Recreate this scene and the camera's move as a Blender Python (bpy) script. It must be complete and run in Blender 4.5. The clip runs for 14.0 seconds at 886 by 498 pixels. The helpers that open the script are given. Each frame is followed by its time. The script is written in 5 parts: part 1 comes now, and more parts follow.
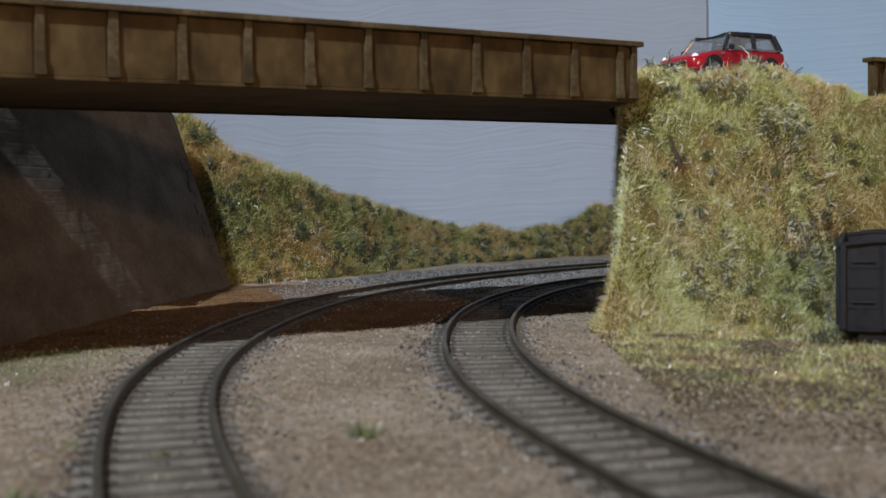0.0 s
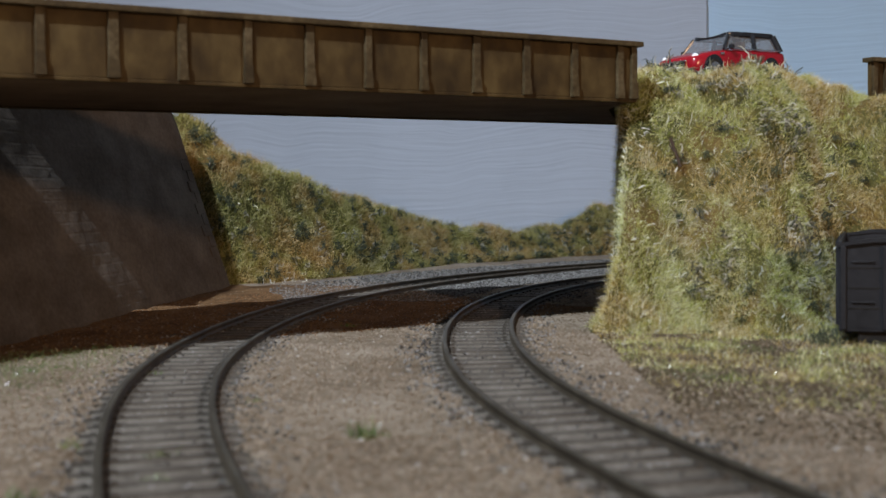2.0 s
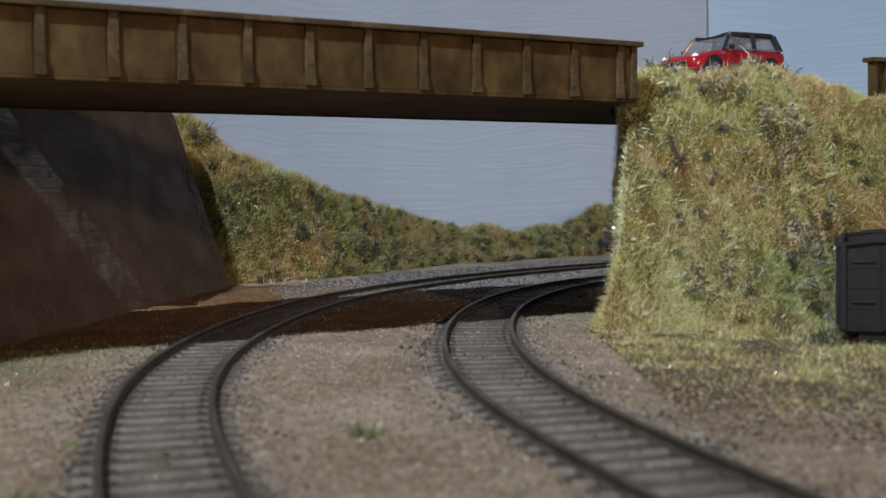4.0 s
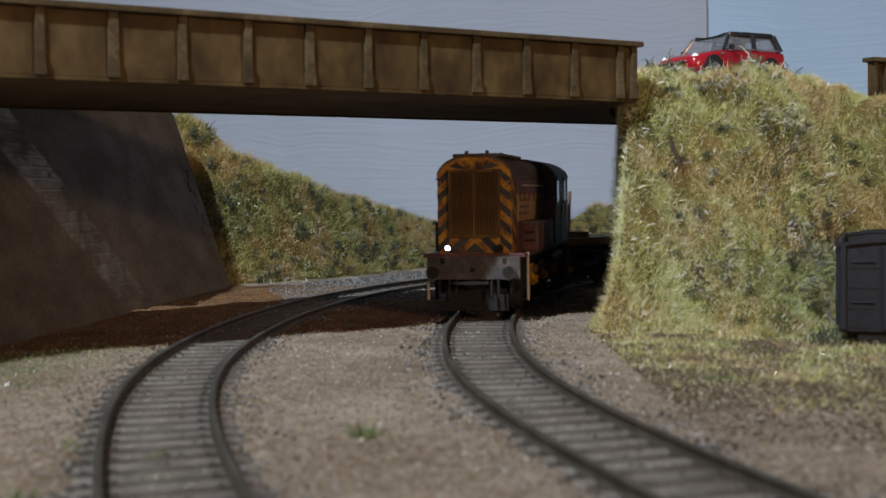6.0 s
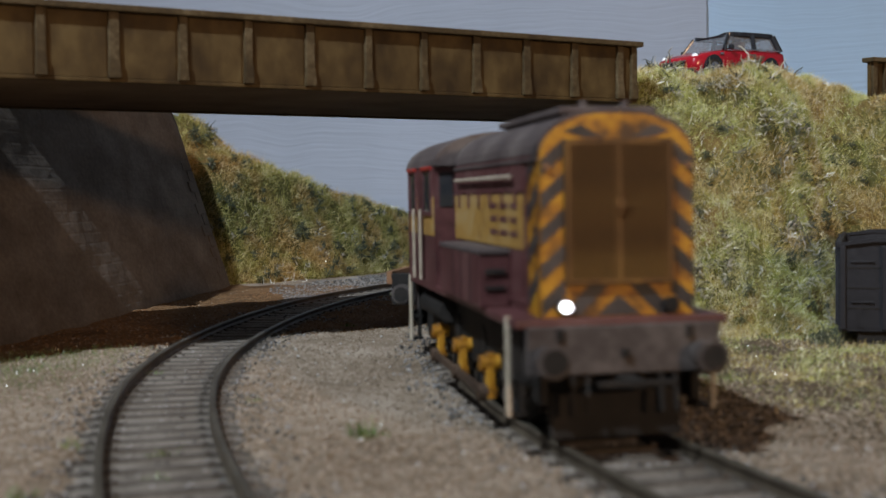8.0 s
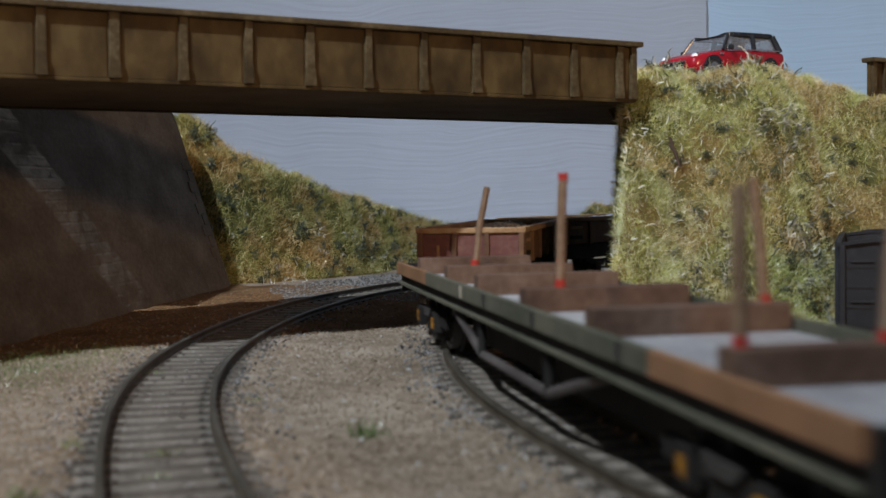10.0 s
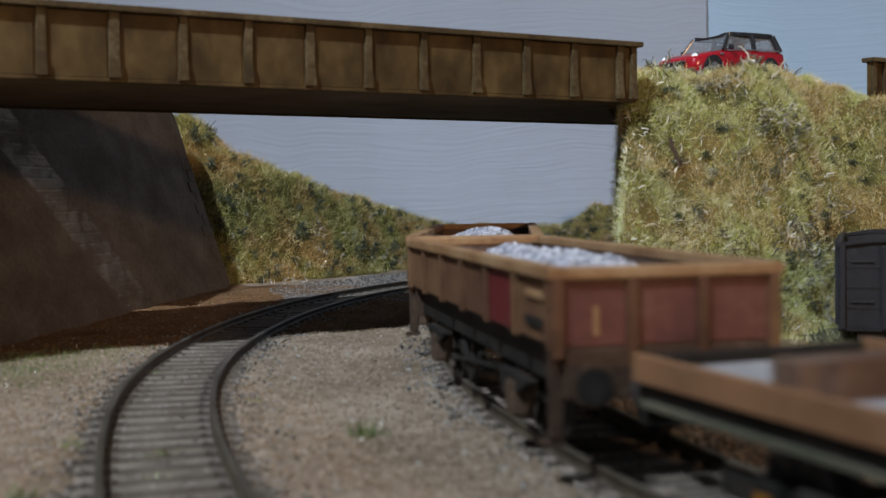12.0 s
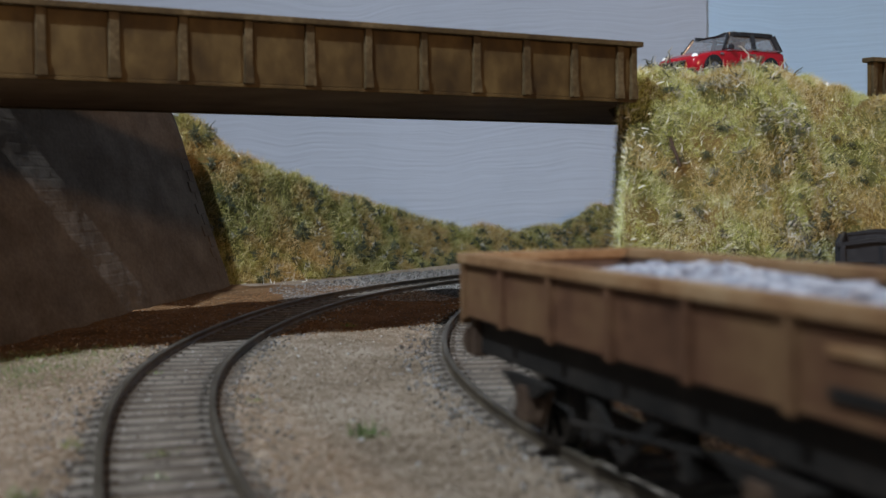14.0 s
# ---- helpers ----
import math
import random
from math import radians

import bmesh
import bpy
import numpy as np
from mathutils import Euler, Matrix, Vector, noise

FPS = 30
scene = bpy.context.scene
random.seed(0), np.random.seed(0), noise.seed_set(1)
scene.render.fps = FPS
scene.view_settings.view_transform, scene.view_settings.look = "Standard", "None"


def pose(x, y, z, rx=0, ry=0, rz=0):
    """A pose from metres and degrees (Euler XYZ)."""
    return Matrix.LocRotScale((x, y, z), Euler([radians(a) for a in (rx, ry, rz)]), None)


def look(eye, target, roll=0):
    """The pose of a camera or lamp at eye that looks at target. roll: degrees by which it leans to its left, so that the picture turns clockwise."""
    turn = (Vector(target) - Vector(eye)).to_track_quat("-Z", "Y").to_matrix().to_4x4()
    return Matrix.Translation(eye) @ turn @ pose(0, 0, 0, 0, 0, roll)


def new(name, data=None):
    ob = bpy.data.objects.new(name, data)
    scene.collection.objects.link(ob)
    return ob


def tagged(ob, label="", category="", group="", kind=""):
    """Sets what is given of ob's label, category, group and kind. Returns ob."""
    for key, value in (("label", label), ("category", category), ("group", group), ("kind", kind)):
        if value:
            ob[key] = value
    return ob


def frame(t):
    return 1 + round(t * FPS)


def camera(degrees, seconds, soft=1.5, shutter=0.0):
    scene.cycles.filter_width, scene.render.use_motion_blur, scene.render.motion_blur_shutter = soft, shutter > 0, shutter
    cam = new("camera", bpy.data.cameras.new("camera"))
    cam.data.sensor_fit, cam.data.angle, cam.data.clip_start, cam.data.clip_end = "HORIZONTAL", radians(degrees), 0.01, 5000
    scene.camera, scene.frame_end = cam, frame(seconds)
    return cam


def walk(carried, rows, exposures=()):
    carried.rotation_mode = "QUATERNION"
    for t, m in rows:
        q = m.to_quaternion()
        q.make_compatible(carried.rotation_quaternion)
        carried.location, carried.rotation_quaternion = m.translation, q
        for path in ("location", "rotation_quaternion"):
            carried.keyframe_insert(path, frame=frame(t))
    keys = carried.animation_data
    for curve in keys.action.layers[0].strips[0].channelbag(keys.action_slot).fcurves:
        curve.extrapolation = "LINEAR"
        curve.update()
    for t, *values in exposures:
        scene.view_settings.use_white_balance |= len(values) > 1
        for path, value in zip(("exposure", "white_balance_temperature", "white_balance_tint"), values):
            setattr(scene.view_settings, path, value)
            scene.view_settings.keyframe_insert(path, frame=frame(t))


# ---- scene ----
MM = 0.001          # the layout is a 1:76 model: everything below is written in millimetres

# ---- the camera: it stands still on the baseboard, its lens breathing very slightly ----
cam = camera(39.9, 14.0, soft=1.5, shutter=0.5)
cam.data.dof.use_dof = True
cam.data.dof.focus_distance = 0.48
cam.data.dof.aperture_fstop = 36
TILT = 90 - 2.525
walk(cam, [(0.0, pose(0, 0, 0.03572, TILT, 0, 0) @ pose(0, 0, 0, 0, 0, -0.97)),
           (5.3, pose(0, 0, 0.03572, TILT, 0, 0) @ pose(0, 0, 0, 0, 0, -0.97)),
           (10.5, pose(0, -0.0007, 0.03572, TILT, 0, 0) @ pose(0, 0, 0, 0, 0, -0.97)),
           (14.0, pose(0, -0.0004, 0.03572, TILT, 0, 0) @ pose(0, 0, 0, 0, 0, -0.97))])

# ---- light: a cool lamp over the layout, a warm lamp across the room, dim daylight in the room ----
world = bpy.data.worlds.new("room_light")
scene.world = world
world.use_nodes = True
world.node_tree.nodes["Background"].inputs[0].default_value = (0.66, 0.70, 0.80, 1)
world.node_tree.nodes["Background"].inputs[1].default_value = 0.21


def lamp(name, eye, target, watts, size, colour, spread=180):
    data = bpy.data.lights.new(name, "AREA")
    data.shape, data.size, data.energy, data.color = "DISK", size, watts, colour
    data.spread = radians(spread)
    ob = new(name, data)
    ob.matrix_world = look(Vector(eye) * MM, Vector(target) * MM)
    return tagged(ob, kind="structure")


lamp("overhead_lamp", (-380, -317, 812), (20, 470, 30), 1.74, 0.025, (0.85, 0.95, 1.06), 60)
lamp("room_lamp", (850, -1500, 420), (0, 380, 20), 12.0, 0.12, (1.0, 0.62, 0.34))
scene.view_settings.exposure = 0.0


# ---- helpers of this scene ----
def part(name, bm, material, parent=None, label="", smooth=False):
    """Link a bmesh written in millimetres as one mesh object under parent."""
    bmesh.ops.scale(bm, vec=(MM, MM, MM), verts=bm.verts)
    me = bpy.data.meshes.new(name)
    bm.to_mesh(me)
    bm.free()
    for m in material if isinstance(material, (list, tuple)) else [material]:
        me.materials.append(m)
    if smooth:
        me.polygons.foreach_set("use_smooth", [True] * len(me.polygons))
    ob = new(name, me)
    ob.parent = parent
    if label:
        tagged(ob, label)
    return ob


def rawpart(name, verts, faces, material, parent=None, label="", smooth=False):
    """The same from arrays of points (millimetres) and faces."""
    me = bpy.data.meshes.new(name)
    v = np.asarray(verts, dtype=np.float32) * MM
    f = np.asarray(faces, dtype=np.int32)
    n = f.shape[1]
    me.vertices.add(len(v))
    me.vertices.foreach_set("co", v.ravel())
    me.loops.add(f.size)
    me.loops.foreach_set("vertex_index", f.ravel())
    me.polygons.add(len(f))
    me.polygons.foreach_set("loop_start", np.arange(0, f.size, n, dtype=np.int32))
    me.update(calc_edges=True)
    me.validate()
    me.materials.append(material)
    if smooth:
        me.polygons.foreach_set("use_smooth", [True] * len(me.polygons))
    ob = new(name, me)
    ob.parent = parent
    if label:
        tagged(ob, label)
    return ob


def thing(name, label, category, group="", m=None):
    ob = new(name)
    ob.empty_display_size = 0.01
    if m is not None:
        ob.matrix_basis = m
    return tagged(ob, label, category, group)


def box(x0, y0, z0, x1, y1, z1, bevel=0.0, bm=None):
    """A box between two corners, its edges bevelled; added to bm if given."""
    one = bmesh.new()
    bmesh.ops.create_cube(one, size=1.0)
    for v in one.verts:
        v.co = Vector((x0 + (v.co.x + 0.5) * (x1 - x0), y0 + (v.co.y + 0.5) * (y1 - y0), z0 + (v.co.z + 0.5) * (z1 - z0)))
    if bevel:
        bmesh.ops.bevel(one, geom=one.edges[:], offset=bevel, segments=2, affect="EDGES", profile=0.6)
    return joined(one, bm)


def joined(one, bm):
    if bm is None:
        return one
    me = bpy.data.meshes.new("tmp")
    one.to_mesh(me)
    bm.from_mesh(me)
    one.free()
    bpy.data.meshes.remove(me)
    return bm


def turned(one, m, bm=None):
    bmesh.ops.transform(one, matrix=m, verts=one.verts)
    return joined(one, bm)


def rod(a, b, r, seg=8, r2=None, bm=None, bevel=0.0):
    """A round bar from a to b."""
    a, b = Vector(a), Vector(b)
    one = bmesh.new()
    bmesh.ops.create_cone(one, cap_ends=True, segments=seg, radius1=r, radius2=r if r2 is None else r2, depth=(b - a).length)
    if bevel:
        bmesh.ops.bevel(one, geom=[e for e in one.edges if abs(e.verts[0].co.z - e.verts[1].co.z) < 1e-6], offset=bevel, segments=2, affect="EDGES")
    q = Vector((0, 0, 1)).rotation_difference((b - a).normalized()).to_matrix().to_4x4()
    bmesh.ops.transform(one, matrix=Matrix.Translation((a + b) / 2) @ q, verts=one.verts)
    return joined(one, bm)


def prism(outline, axis, a, b, bm=None, bevel=0.0):
    """Extrude an outline of 2D points along x, y or z from a to b."""
    one = bmesh.new()
    put = {"x": lambda p, h: (h, p[0], p[1]), "y": lambda p, h: (p[0], h, p[1]), "z": lambda p, h: (p[0], p[1], h)}[axis]
    low = [one.verts.new(put(p, a)) for p in outline]
    top = [one.verts.new(put(p, b)) for p in outline]
    one.faces.new(low), one.faces.new(top[::-1])
    for i in range(len(outline)):
        j = (i + 1) % len(outline)
        one.faces.new((low[i], top[i], top[j], low[j]))
    bmesh.ops.recalc_face_normals(one, faces=one.faces[:])
    if bevel:
        bmesh.ops.bevel(one, geom=one.edges[:], offset=bevel, segments=2, affect="EDGES")
    return joined(one, bm)


# ---- materials ----
def surface(name, colours, rough=0.7, coarse=60, fine=900, bump=0.15, metal=0.0, fine_mix=0.35, stretch=(1, 1, 1), spec=0.4, bump_scale=None, island=0.0):
    """Colours blended by a coarse noise and broken by a fine one; relief from the fine noise. Scales are per metre."""
    m = bpy.data.materials.new(name)
    m.use_nodes = True
    n, l = m.node_tree.nodes, m.node_tree.links
    b = n["Principled BSDF"]
    co = n.new("ShaderNodeTexCoord")
    mp = n.new("ShaderNodeMapping")
    mp.inputs["Scale"].default_value = stretch
    l.new(co.outputs["Object"], mp.inputs["Vector"])
    big, small = n.new("ShaderNodeTexNoise"), n.new("ShaderNodeTexNoise")
    for t, s, d in ((big, coarse, 4), (small, fine, 3)):
        t.inputs["Scale"].default_value, t.inputs["Detail"].default_value = s, d
        l.new(mp.outputs[0], t.inputs["Vector"])
    mix = n.new("ShaderNodeMix")
    mix.inputs[0].default_value = fine_mix
    l.new(big.outputs[0], mix.inputs[2]), l.new(small.outputs[0], mix.inputs[3])
    fac = mix.outputs[0]
    if island:
        geo = n.new("ShaderNodeNewGeometry")
        mix2 = n.new("ShaderNodeMix")
        mix2.inputs[0].default_value = island
        l.new(fac, mix2.inputs[2]), l.new(geo.outputs["Random Per Island"], mix2.inputs[3])
        fac = mix2.outputs[0]
    ramp = n.new("ShaderNodeValToRGB")
    e = ramp.color_ramp.elements
    lo, hi = (0.36, 0.64) if not island else (0.25, 0.75)
    while len(e) < len(colours):
        e.new(0.5)
    for i, c in enumerate(colours):
        e[i].position = lo + (hi - lo) * i / max(1, len(colours) - 1)
        e[i].color = (*c, 1)
    l.new(fac, ramp.inputs[0])
    l.new(ramp.outputs[0], b.inputs["Base Color"])
    b.inputs["Metallic"].default_value = metal
    b.inputs["Specular IOR Level"].default_value = spec
    rr = n.new("ShaderNodeMapRange")
    rr.inputs[3].default_value, rr.inputs[4].default_value = max(0.02, rough - 0.12), min(1, rough + 0.12)
    l.new(small.outputs[0], rr.inputs[0]), l.new(rr.outputs[0], b.inputs["Roughness"])
    if bump:
        bp = n.new("ShaderNodeBump")
        bp.inputs["Strength"].default_value, bp.inputs["Distance"].default_value = bump, 0.0006
        src = small
        if bump_scale:
            src = n.new("ShaderNodeTexNoise")
            src.inputs["Scale"].default_value, src.inputs["Detail"].default_value = bump_scale, 5
            l.new(mp.outputs[0], src.inputs["Vector"])
        l.new(src.outputs[0], bp.inputs["Height"]), l.new(bp.outputs[0], b.inputs["Normal"])
    return m


SAND = surface("sandy_scatter", [(0.14, 0.104, 0.072), (0.235, 0.184, 0.135), (0.335, 0.278, 0.218)], 0.95, 32, 300, 0.45, fine_mix=0.45, spec=0.1)
GRAIN = surface("sand_grains", [(0.165, 0.124, 0.086), (0.255, 0.20, 0.145), (0.38, 0.32, 0.255)], 0.9, 45, 900, 0.0, spec=0.15, island=0.5)
BALLAST = surface("grey_ballast", [(0.065, 0.06, 0.056), (0.135, 0.126, 0.117), (0.27, 0.258, 0.246)], 0.9, 60, 900, 0.0, spec=0.2, island=0.75)
BED = surface("dirty_track_bed", [(0.11, 0.093, 0.076), (0.175, 0.15, 0.125), (0.24, 0.21, 0.178)], 0.95, 120, 900, 0.4, spec=0.1)
SLEEPER = surface("dusty_sleeper", [(0.04, 0.033, 0.026), (0.07, 0.058, 0.047), (0.12, 0.102, 0.084)], 0.9, 120, 900, 0.25, spec=0.2)
RAIL = surface("rusty_rail", [(0.03, 0.023, 0.015), (0.055, 0.042, 0.028), (0.085, 0.067, 0.046)], 0.6, 150, 1500, 0.1, spec=0.4)
RAILTOP = surface("worn_rail_head", [(0.06, 0.05, 0.036), (0.13, 0.115, 0.09)], 0.5, 60, 900, 0.05, metal=0.45)
GIRDER = surface("weathered_girder", [(0.026, 0.0145, 0.004), (0.055, 0.033, 0.010), (0.092, 0.060, 0.021)], 0.72, 70, 320, 0.3, fine_mix=0.3, spec=0.25, stretch=(1, 1, 0.7))
RIB = surface("girder_rib", [(0.03, 0.0185, 0.006), (0.06, 0.040, 0.016), (0.115, 0.085, 0.045)], 0.75, 70, 700, 0.2, spec=0.3)
SOFFIT = surface("sooty_soffit", [(0.085, 0.053, 0.03), (0.16, 0.105, 0.062)], 0.85, 60, 500, 0.3, spec=0.2)
WALL = surface("grey_abutment_paint", [(0.085, 0.07, 0.058), (0.122, 0.101, 0.084), (0.165, 0.139, 0.117)], 0.9, 50, 500, 0.7, spec=0.1, stretch=(1, 1, 1.4), bump_scale=130)
TURF = surface("turf_base", [(0.04, 0.042, 0.013), (0.085, 0.078, 0.025), (0.14, 0.092, 0.033)], 0.95, 55, 500, 0.5, spec=0.1)



def add_courses(m):
    """Faint stone courses pressed into the plaster."""
    n, l = m.node_tree.nodes, m.node_tree.links
    co, sep, com, br, bp = n.new("ShaderNodeTexCoord"), n.new("ShaderNodeSeparateXYZ"), n.new("ShaderNodeCombineXYZ"), n.new("ShaderNodeTexBrick"), n.new("ShaderNodeBump")
    l.new(co.outputs["Object"], sep.inputs[0]), l.new(sep.outputs[1], com.inputs[0]), l.new(sep.outputs[2], com.inputs[1])
    l.new(com.outputs[0], br.inputs["Vector"])
    br.inputs["Scale"].default_value, br.inputs["Brick Width"].default_value, br.inputs["Row Height"].default_value = 100, 0.9, 0.36
    br.inputs["Mortar Size"].default_value, br.inputs["Mortar Smooth"].default_value = 0.05, 0.6
    bp.invert = True
    bp.inputs["Strength"].default_value, bp.inputs["Distance"].default_value = 0.13, 0.0006
    old = n["Principled BSDF"].inputs["Normal"].links[0].from_socket
    l.new(old, bp.inputs["Normal"]), l.new(br.outputs["Fac"], bp.inputs["Height"]), l.new(bp.outputs[0], n["Principled BSDF"].inputs["Normal"])


add_courses(WALL)


def painted_board(name, colour, dark):
    m = surface(name, [dark, colour], 0.6, 7, 60, 0.0, fine_mix=0.2, spec=0.35)
    n, l = m.node_tree.nodes, m.node_tree.links
    co, mp, tex, bp = n.new("ShaderNodeTexCoord"), n.new("ShaderNodeMapping"), n.new("ShaderNodeTexNoise"), n.new("ShaderNodeBump")
    warp, add = n.new("ShaderNodeTexNoise"), n.new("ShaderNodeVectorMath")
    warp.inputs["Scale"].default_value = 9
    l.new(co.outputs["Object"], warp.inputs["Vector"])
    sc = n.new("ShaderNodeVectorMath")
    sc.operation = "SCALE"
    sc.inputs["Scale"].default_value = 0.035
    l.new(warp.outputs["Color"], sc.inputs[0])
    l.new(co.outputs["Object"], add.inputs[0]), l.new(sc.outputs[0], add.inputs[1])
    l.new(add.outputs[0], mp.inputs["Vector"])
    mp.inputs["Scale"].default_value = (15, 15, 400)
    tex.inputs["Scale"].default_value, tex.inputs["Detail"].default_value = 1.0, 3
    l.new(mp.outputs[0], tex.inputs["Vector"])
    bp.inputs["Strength"].default_value, bp.inputs["Distance"].default_value = 0.42, 0.0012
    l.new(tex.outputs[0], bp.inputs["Height"]), l.new(bp.outputs[0], n["Principled BSDF"].inputs["Normal"])
    return m


SKY_GREY = painted_board("grey_blue_sky_paint", (0.385, 0.46, 0.58), (0.345, 0.415, 0.525))
SKY_BLUE = painted_board("pale_blue_sky_paint", (0.41, 0.60, 0.82), (0.38, 0.56, 0.77))


def smooth(a, b, x):
    t = np.clip((x - a) / (b - a), 0, 1)
    return t * t * (3 - 2 * t)


def lumps(x, y, scale, seed=0.0):
    return np.array([noise.noise((a * scale, b * scale, seed)) for a, b in zip(np.ravel(x), np.ravel(y))]).reshape(np.shape(x))


# ---- the two tracks: a start, a heading and the curvature at even steps of their length ----
def centreline(x, y, heading, bends, length, back=0.0, ahead=0.0):
    """Arrays s, x, y, heading along a track; it goes on past both ends with an even bend."""
    step = 2.0
    s = np.arange(0, length + ahead + step, step)
    k = np.interp(s, np.linspace(0, length, len(bends)), bends)
    k[s > length + 20] = -0.0015
    h = heading + np.concatenate([[0], np.cumsum((k[1:] + k[:-1]) / 2 * step)])
    xs = x + np.concatenate([[0], np.cumsum(-np.sin((h[1:] + h[:-1]) / 2) * step)])
    ys = y + np.concatenate([[0], np.cumsum(np.cos((h[1:] + h[:-1]) / 2) * step)])
    sb = np.arange(step, back + step, step)
    hb = heading - bends[0] * sb
    xb = x + np.cumsum(np.sin(hb) * step)
    yb = y - np.cumsum(np.cos(hb) * step)
    return (np.concatenate([-sb[::-1], s]), np.concatenate([xb[::-1], xs]), np.concatenate([yb[::-1], ys]), np.concatenate([hb[::-1], h]))


MAIN = centreline(1.93, 47.2, 0.3852, (-0.0008, -0.00097, -0.0024, -0.00169, -0.0029, -0.0028, -0.00257, -0.00234), 720, 60, 300)
SIDING = centreline(61.2, 62.4, 0.3454, (-0.0001, -0.00096, -0.00231, -0.00172, -0.00212, -0.00361, -0.0056, -0.0056), 560, 760, 960)


def at(line, s, off=0.0):
    x, y, h = (np.interp(s, line[0], line[i]) for i in (1, 2, 3))
    return x - np.cos(h) * off, y - np.sin(h) * off, h


def swept(line, s0, s1, outline, off, material, name, parent, label=""):
    ss = np.arange(s0, s1 + 0.1, 4.0)
    verts, n = [], len(outline)
    for s in ss:
        for u, z in outline:
            x, y, h = at(line, s, off - u)
            verts.append((x, y, z))
    faces = [(i * n + j, (i + 1) * n + j, (i + 1) * n + (j + 1) % n, i * n + (j + 1) % n) for i in range(len(ss) - 1) for j in range(n)]
    return rawpart(name, verts, faces, material, parent, label)


RAIL_WEB = [(-0.7, -2.1), (0.7, -2.1), (0.7, -1.8), (0.3, -1.5), (0.3, -0.8), (0.55, -0.6), (0.55, -0.06), (-0.55, -0.06), (-0.55, -0.6), (-0.3, -0.8), (-0.3, -1.5), (-0.7, -1.8)]
RAIL_HEAD = [(-0.5, -0.08), (0.5, -0.08), (0.5, -0.02), (0.4, 0.0), (-0.4, 0.0), (-0.5, -0.02)]


def sleeper_mesh():
    bm = box(-13, -1.35, -3.8, 13, 1.35, -1.75, 0.25)
    for x in (-8.6, 8.6):
        for d in (-1, 1):
            box(x + d * 1.9 - 0.45, -0.8, -1.8, x + d * 1.9 + 0.45, 0.8, -1.35, 0.0, bm)
    bmesh.ops.scale(bm, vec=(MM, MM, MM), verts=bm.verts)
    me = bpy.data.meshes.new("sleeper")
    bm.to_mesh(me)
    bm.free()
    me.materials.append(SLEEPER)
    return me


SLEEPER_MESH = sleeper_mesh()


def track(name, line, s0, s1, label):
    t = tagged(new(name), label, "railway track", "model railway tracks", "structure")
    for off in (8.75, -8.75):
        r = swept(line, s0, s1, RAIL_WEB, off, RAIL, "rail", t)
        swept(line, s0, s1, RAIL_HEAD, off, RAILTOP, "rail_head", r, "worn shiny running surface")
    swept(line, s0, s1, [(-15, -4.8), (15, -4.8), (12.6, -1.95), (-12.6, -1.95)], 0, BED, "track_bed", t, "pale dusty ballast bed")
    rnd = random.Random(7)
    for s in np.arange(s0 + 3, s1, 7.2):
        x, y, h = at(line, s)
        ob = new("sleeper", SLEEPER_MESH)
        ob.parent = t
        ob.matrix_basis = pose(x * MM, y * MM, rnd.uniform(-0.15, 0.1) * MM, 0, 0, math.degrees(h) + rnd.uniform(-1.2, 1.2))
    return t


track("main_track", MAIN, -40, 800, "curved railway track with brown rails and dusty sleepers")
track("siding_track", SIDING, -120, 700, "curved railway track with brown rails and dusty sleepers")


# ---- the ground: one sheet over the baseboard and beyond ----
def near_track(x, y):
    """Distance from the nearer track's centreline."""
    best = np.full(np.shape(x), 1e9)
    for line in (MAIN, SIDING):
        for i in range(0, len(line[0]), 6):
            best = np.minimum(best, np.hypot(x - line[1][i], y - line[2][i]))
    return best


def ground_height(x, y):
    d = near_track(x, y)
    shoulder = smooth(10.4, 13.2, d)
    z = -1.75 - 2.3 * (1 - shoulder) + shoulder * (0.75 * lumps(x, y, 0.07) + 0.35 * lumps(x, y, 0.3, 4.0))
    return z - 1.5 * smooth(22, 60, d)


def sheet(xs, ys, f):
    gx, gy = np.meshgrid(xs, ys)
    z = f(gx, gy)
    nx, ny = len(xs), len(ys)
    i = np.arange(nx * ny).reshape(ny, nx)
    faces = np.stack([i[:-1, :-1], i[:-1, 1:], i[1:, 1:], i[1:, :-1]], -1).reshape(-1, 4)
    return np.stack([gx, gy, z], -1).reshape(-1, 3), faces


gxs = np.concatenate([np.linspace(-700, -300, 10), np.linspace(-250, -130, 9), np.arange(-125, 160, 2.5), np.linspace(170, 400, 12), np.linspace(440, 1150, 24)])
gys = np.concatenate([np.linspace(-700, -20, 30), np.linspace(0, 60, 5), np.arange(64, 560, 2.5), np.linspace(565, 900, 60), np.linspace(910, 940, 2)])
v, f = sheet(gxs, gys, ground_height)
tagged(rawpart("ground", v, f, SAND, None, smooth=True), "tan sandy scatter over the railway baseboard", "ground", kind="structure")

WOOD = surface("plywood_baseboard", [(0.30, 0.20, 0.11), (0.40, 0.28, 0.16), (0.48, 0.35, 0.21)], 0.7, 8, 120, 0.1, stretch=(0.3, 3, 3))
tagged(part("baseboard", box(-702, -702, -40, 1152, 942, -6.5, 1.0), WOOD), "plywood baseboard under the model railway", "baseboard", kind="structure")

RNG = np.random.default_rng(11)


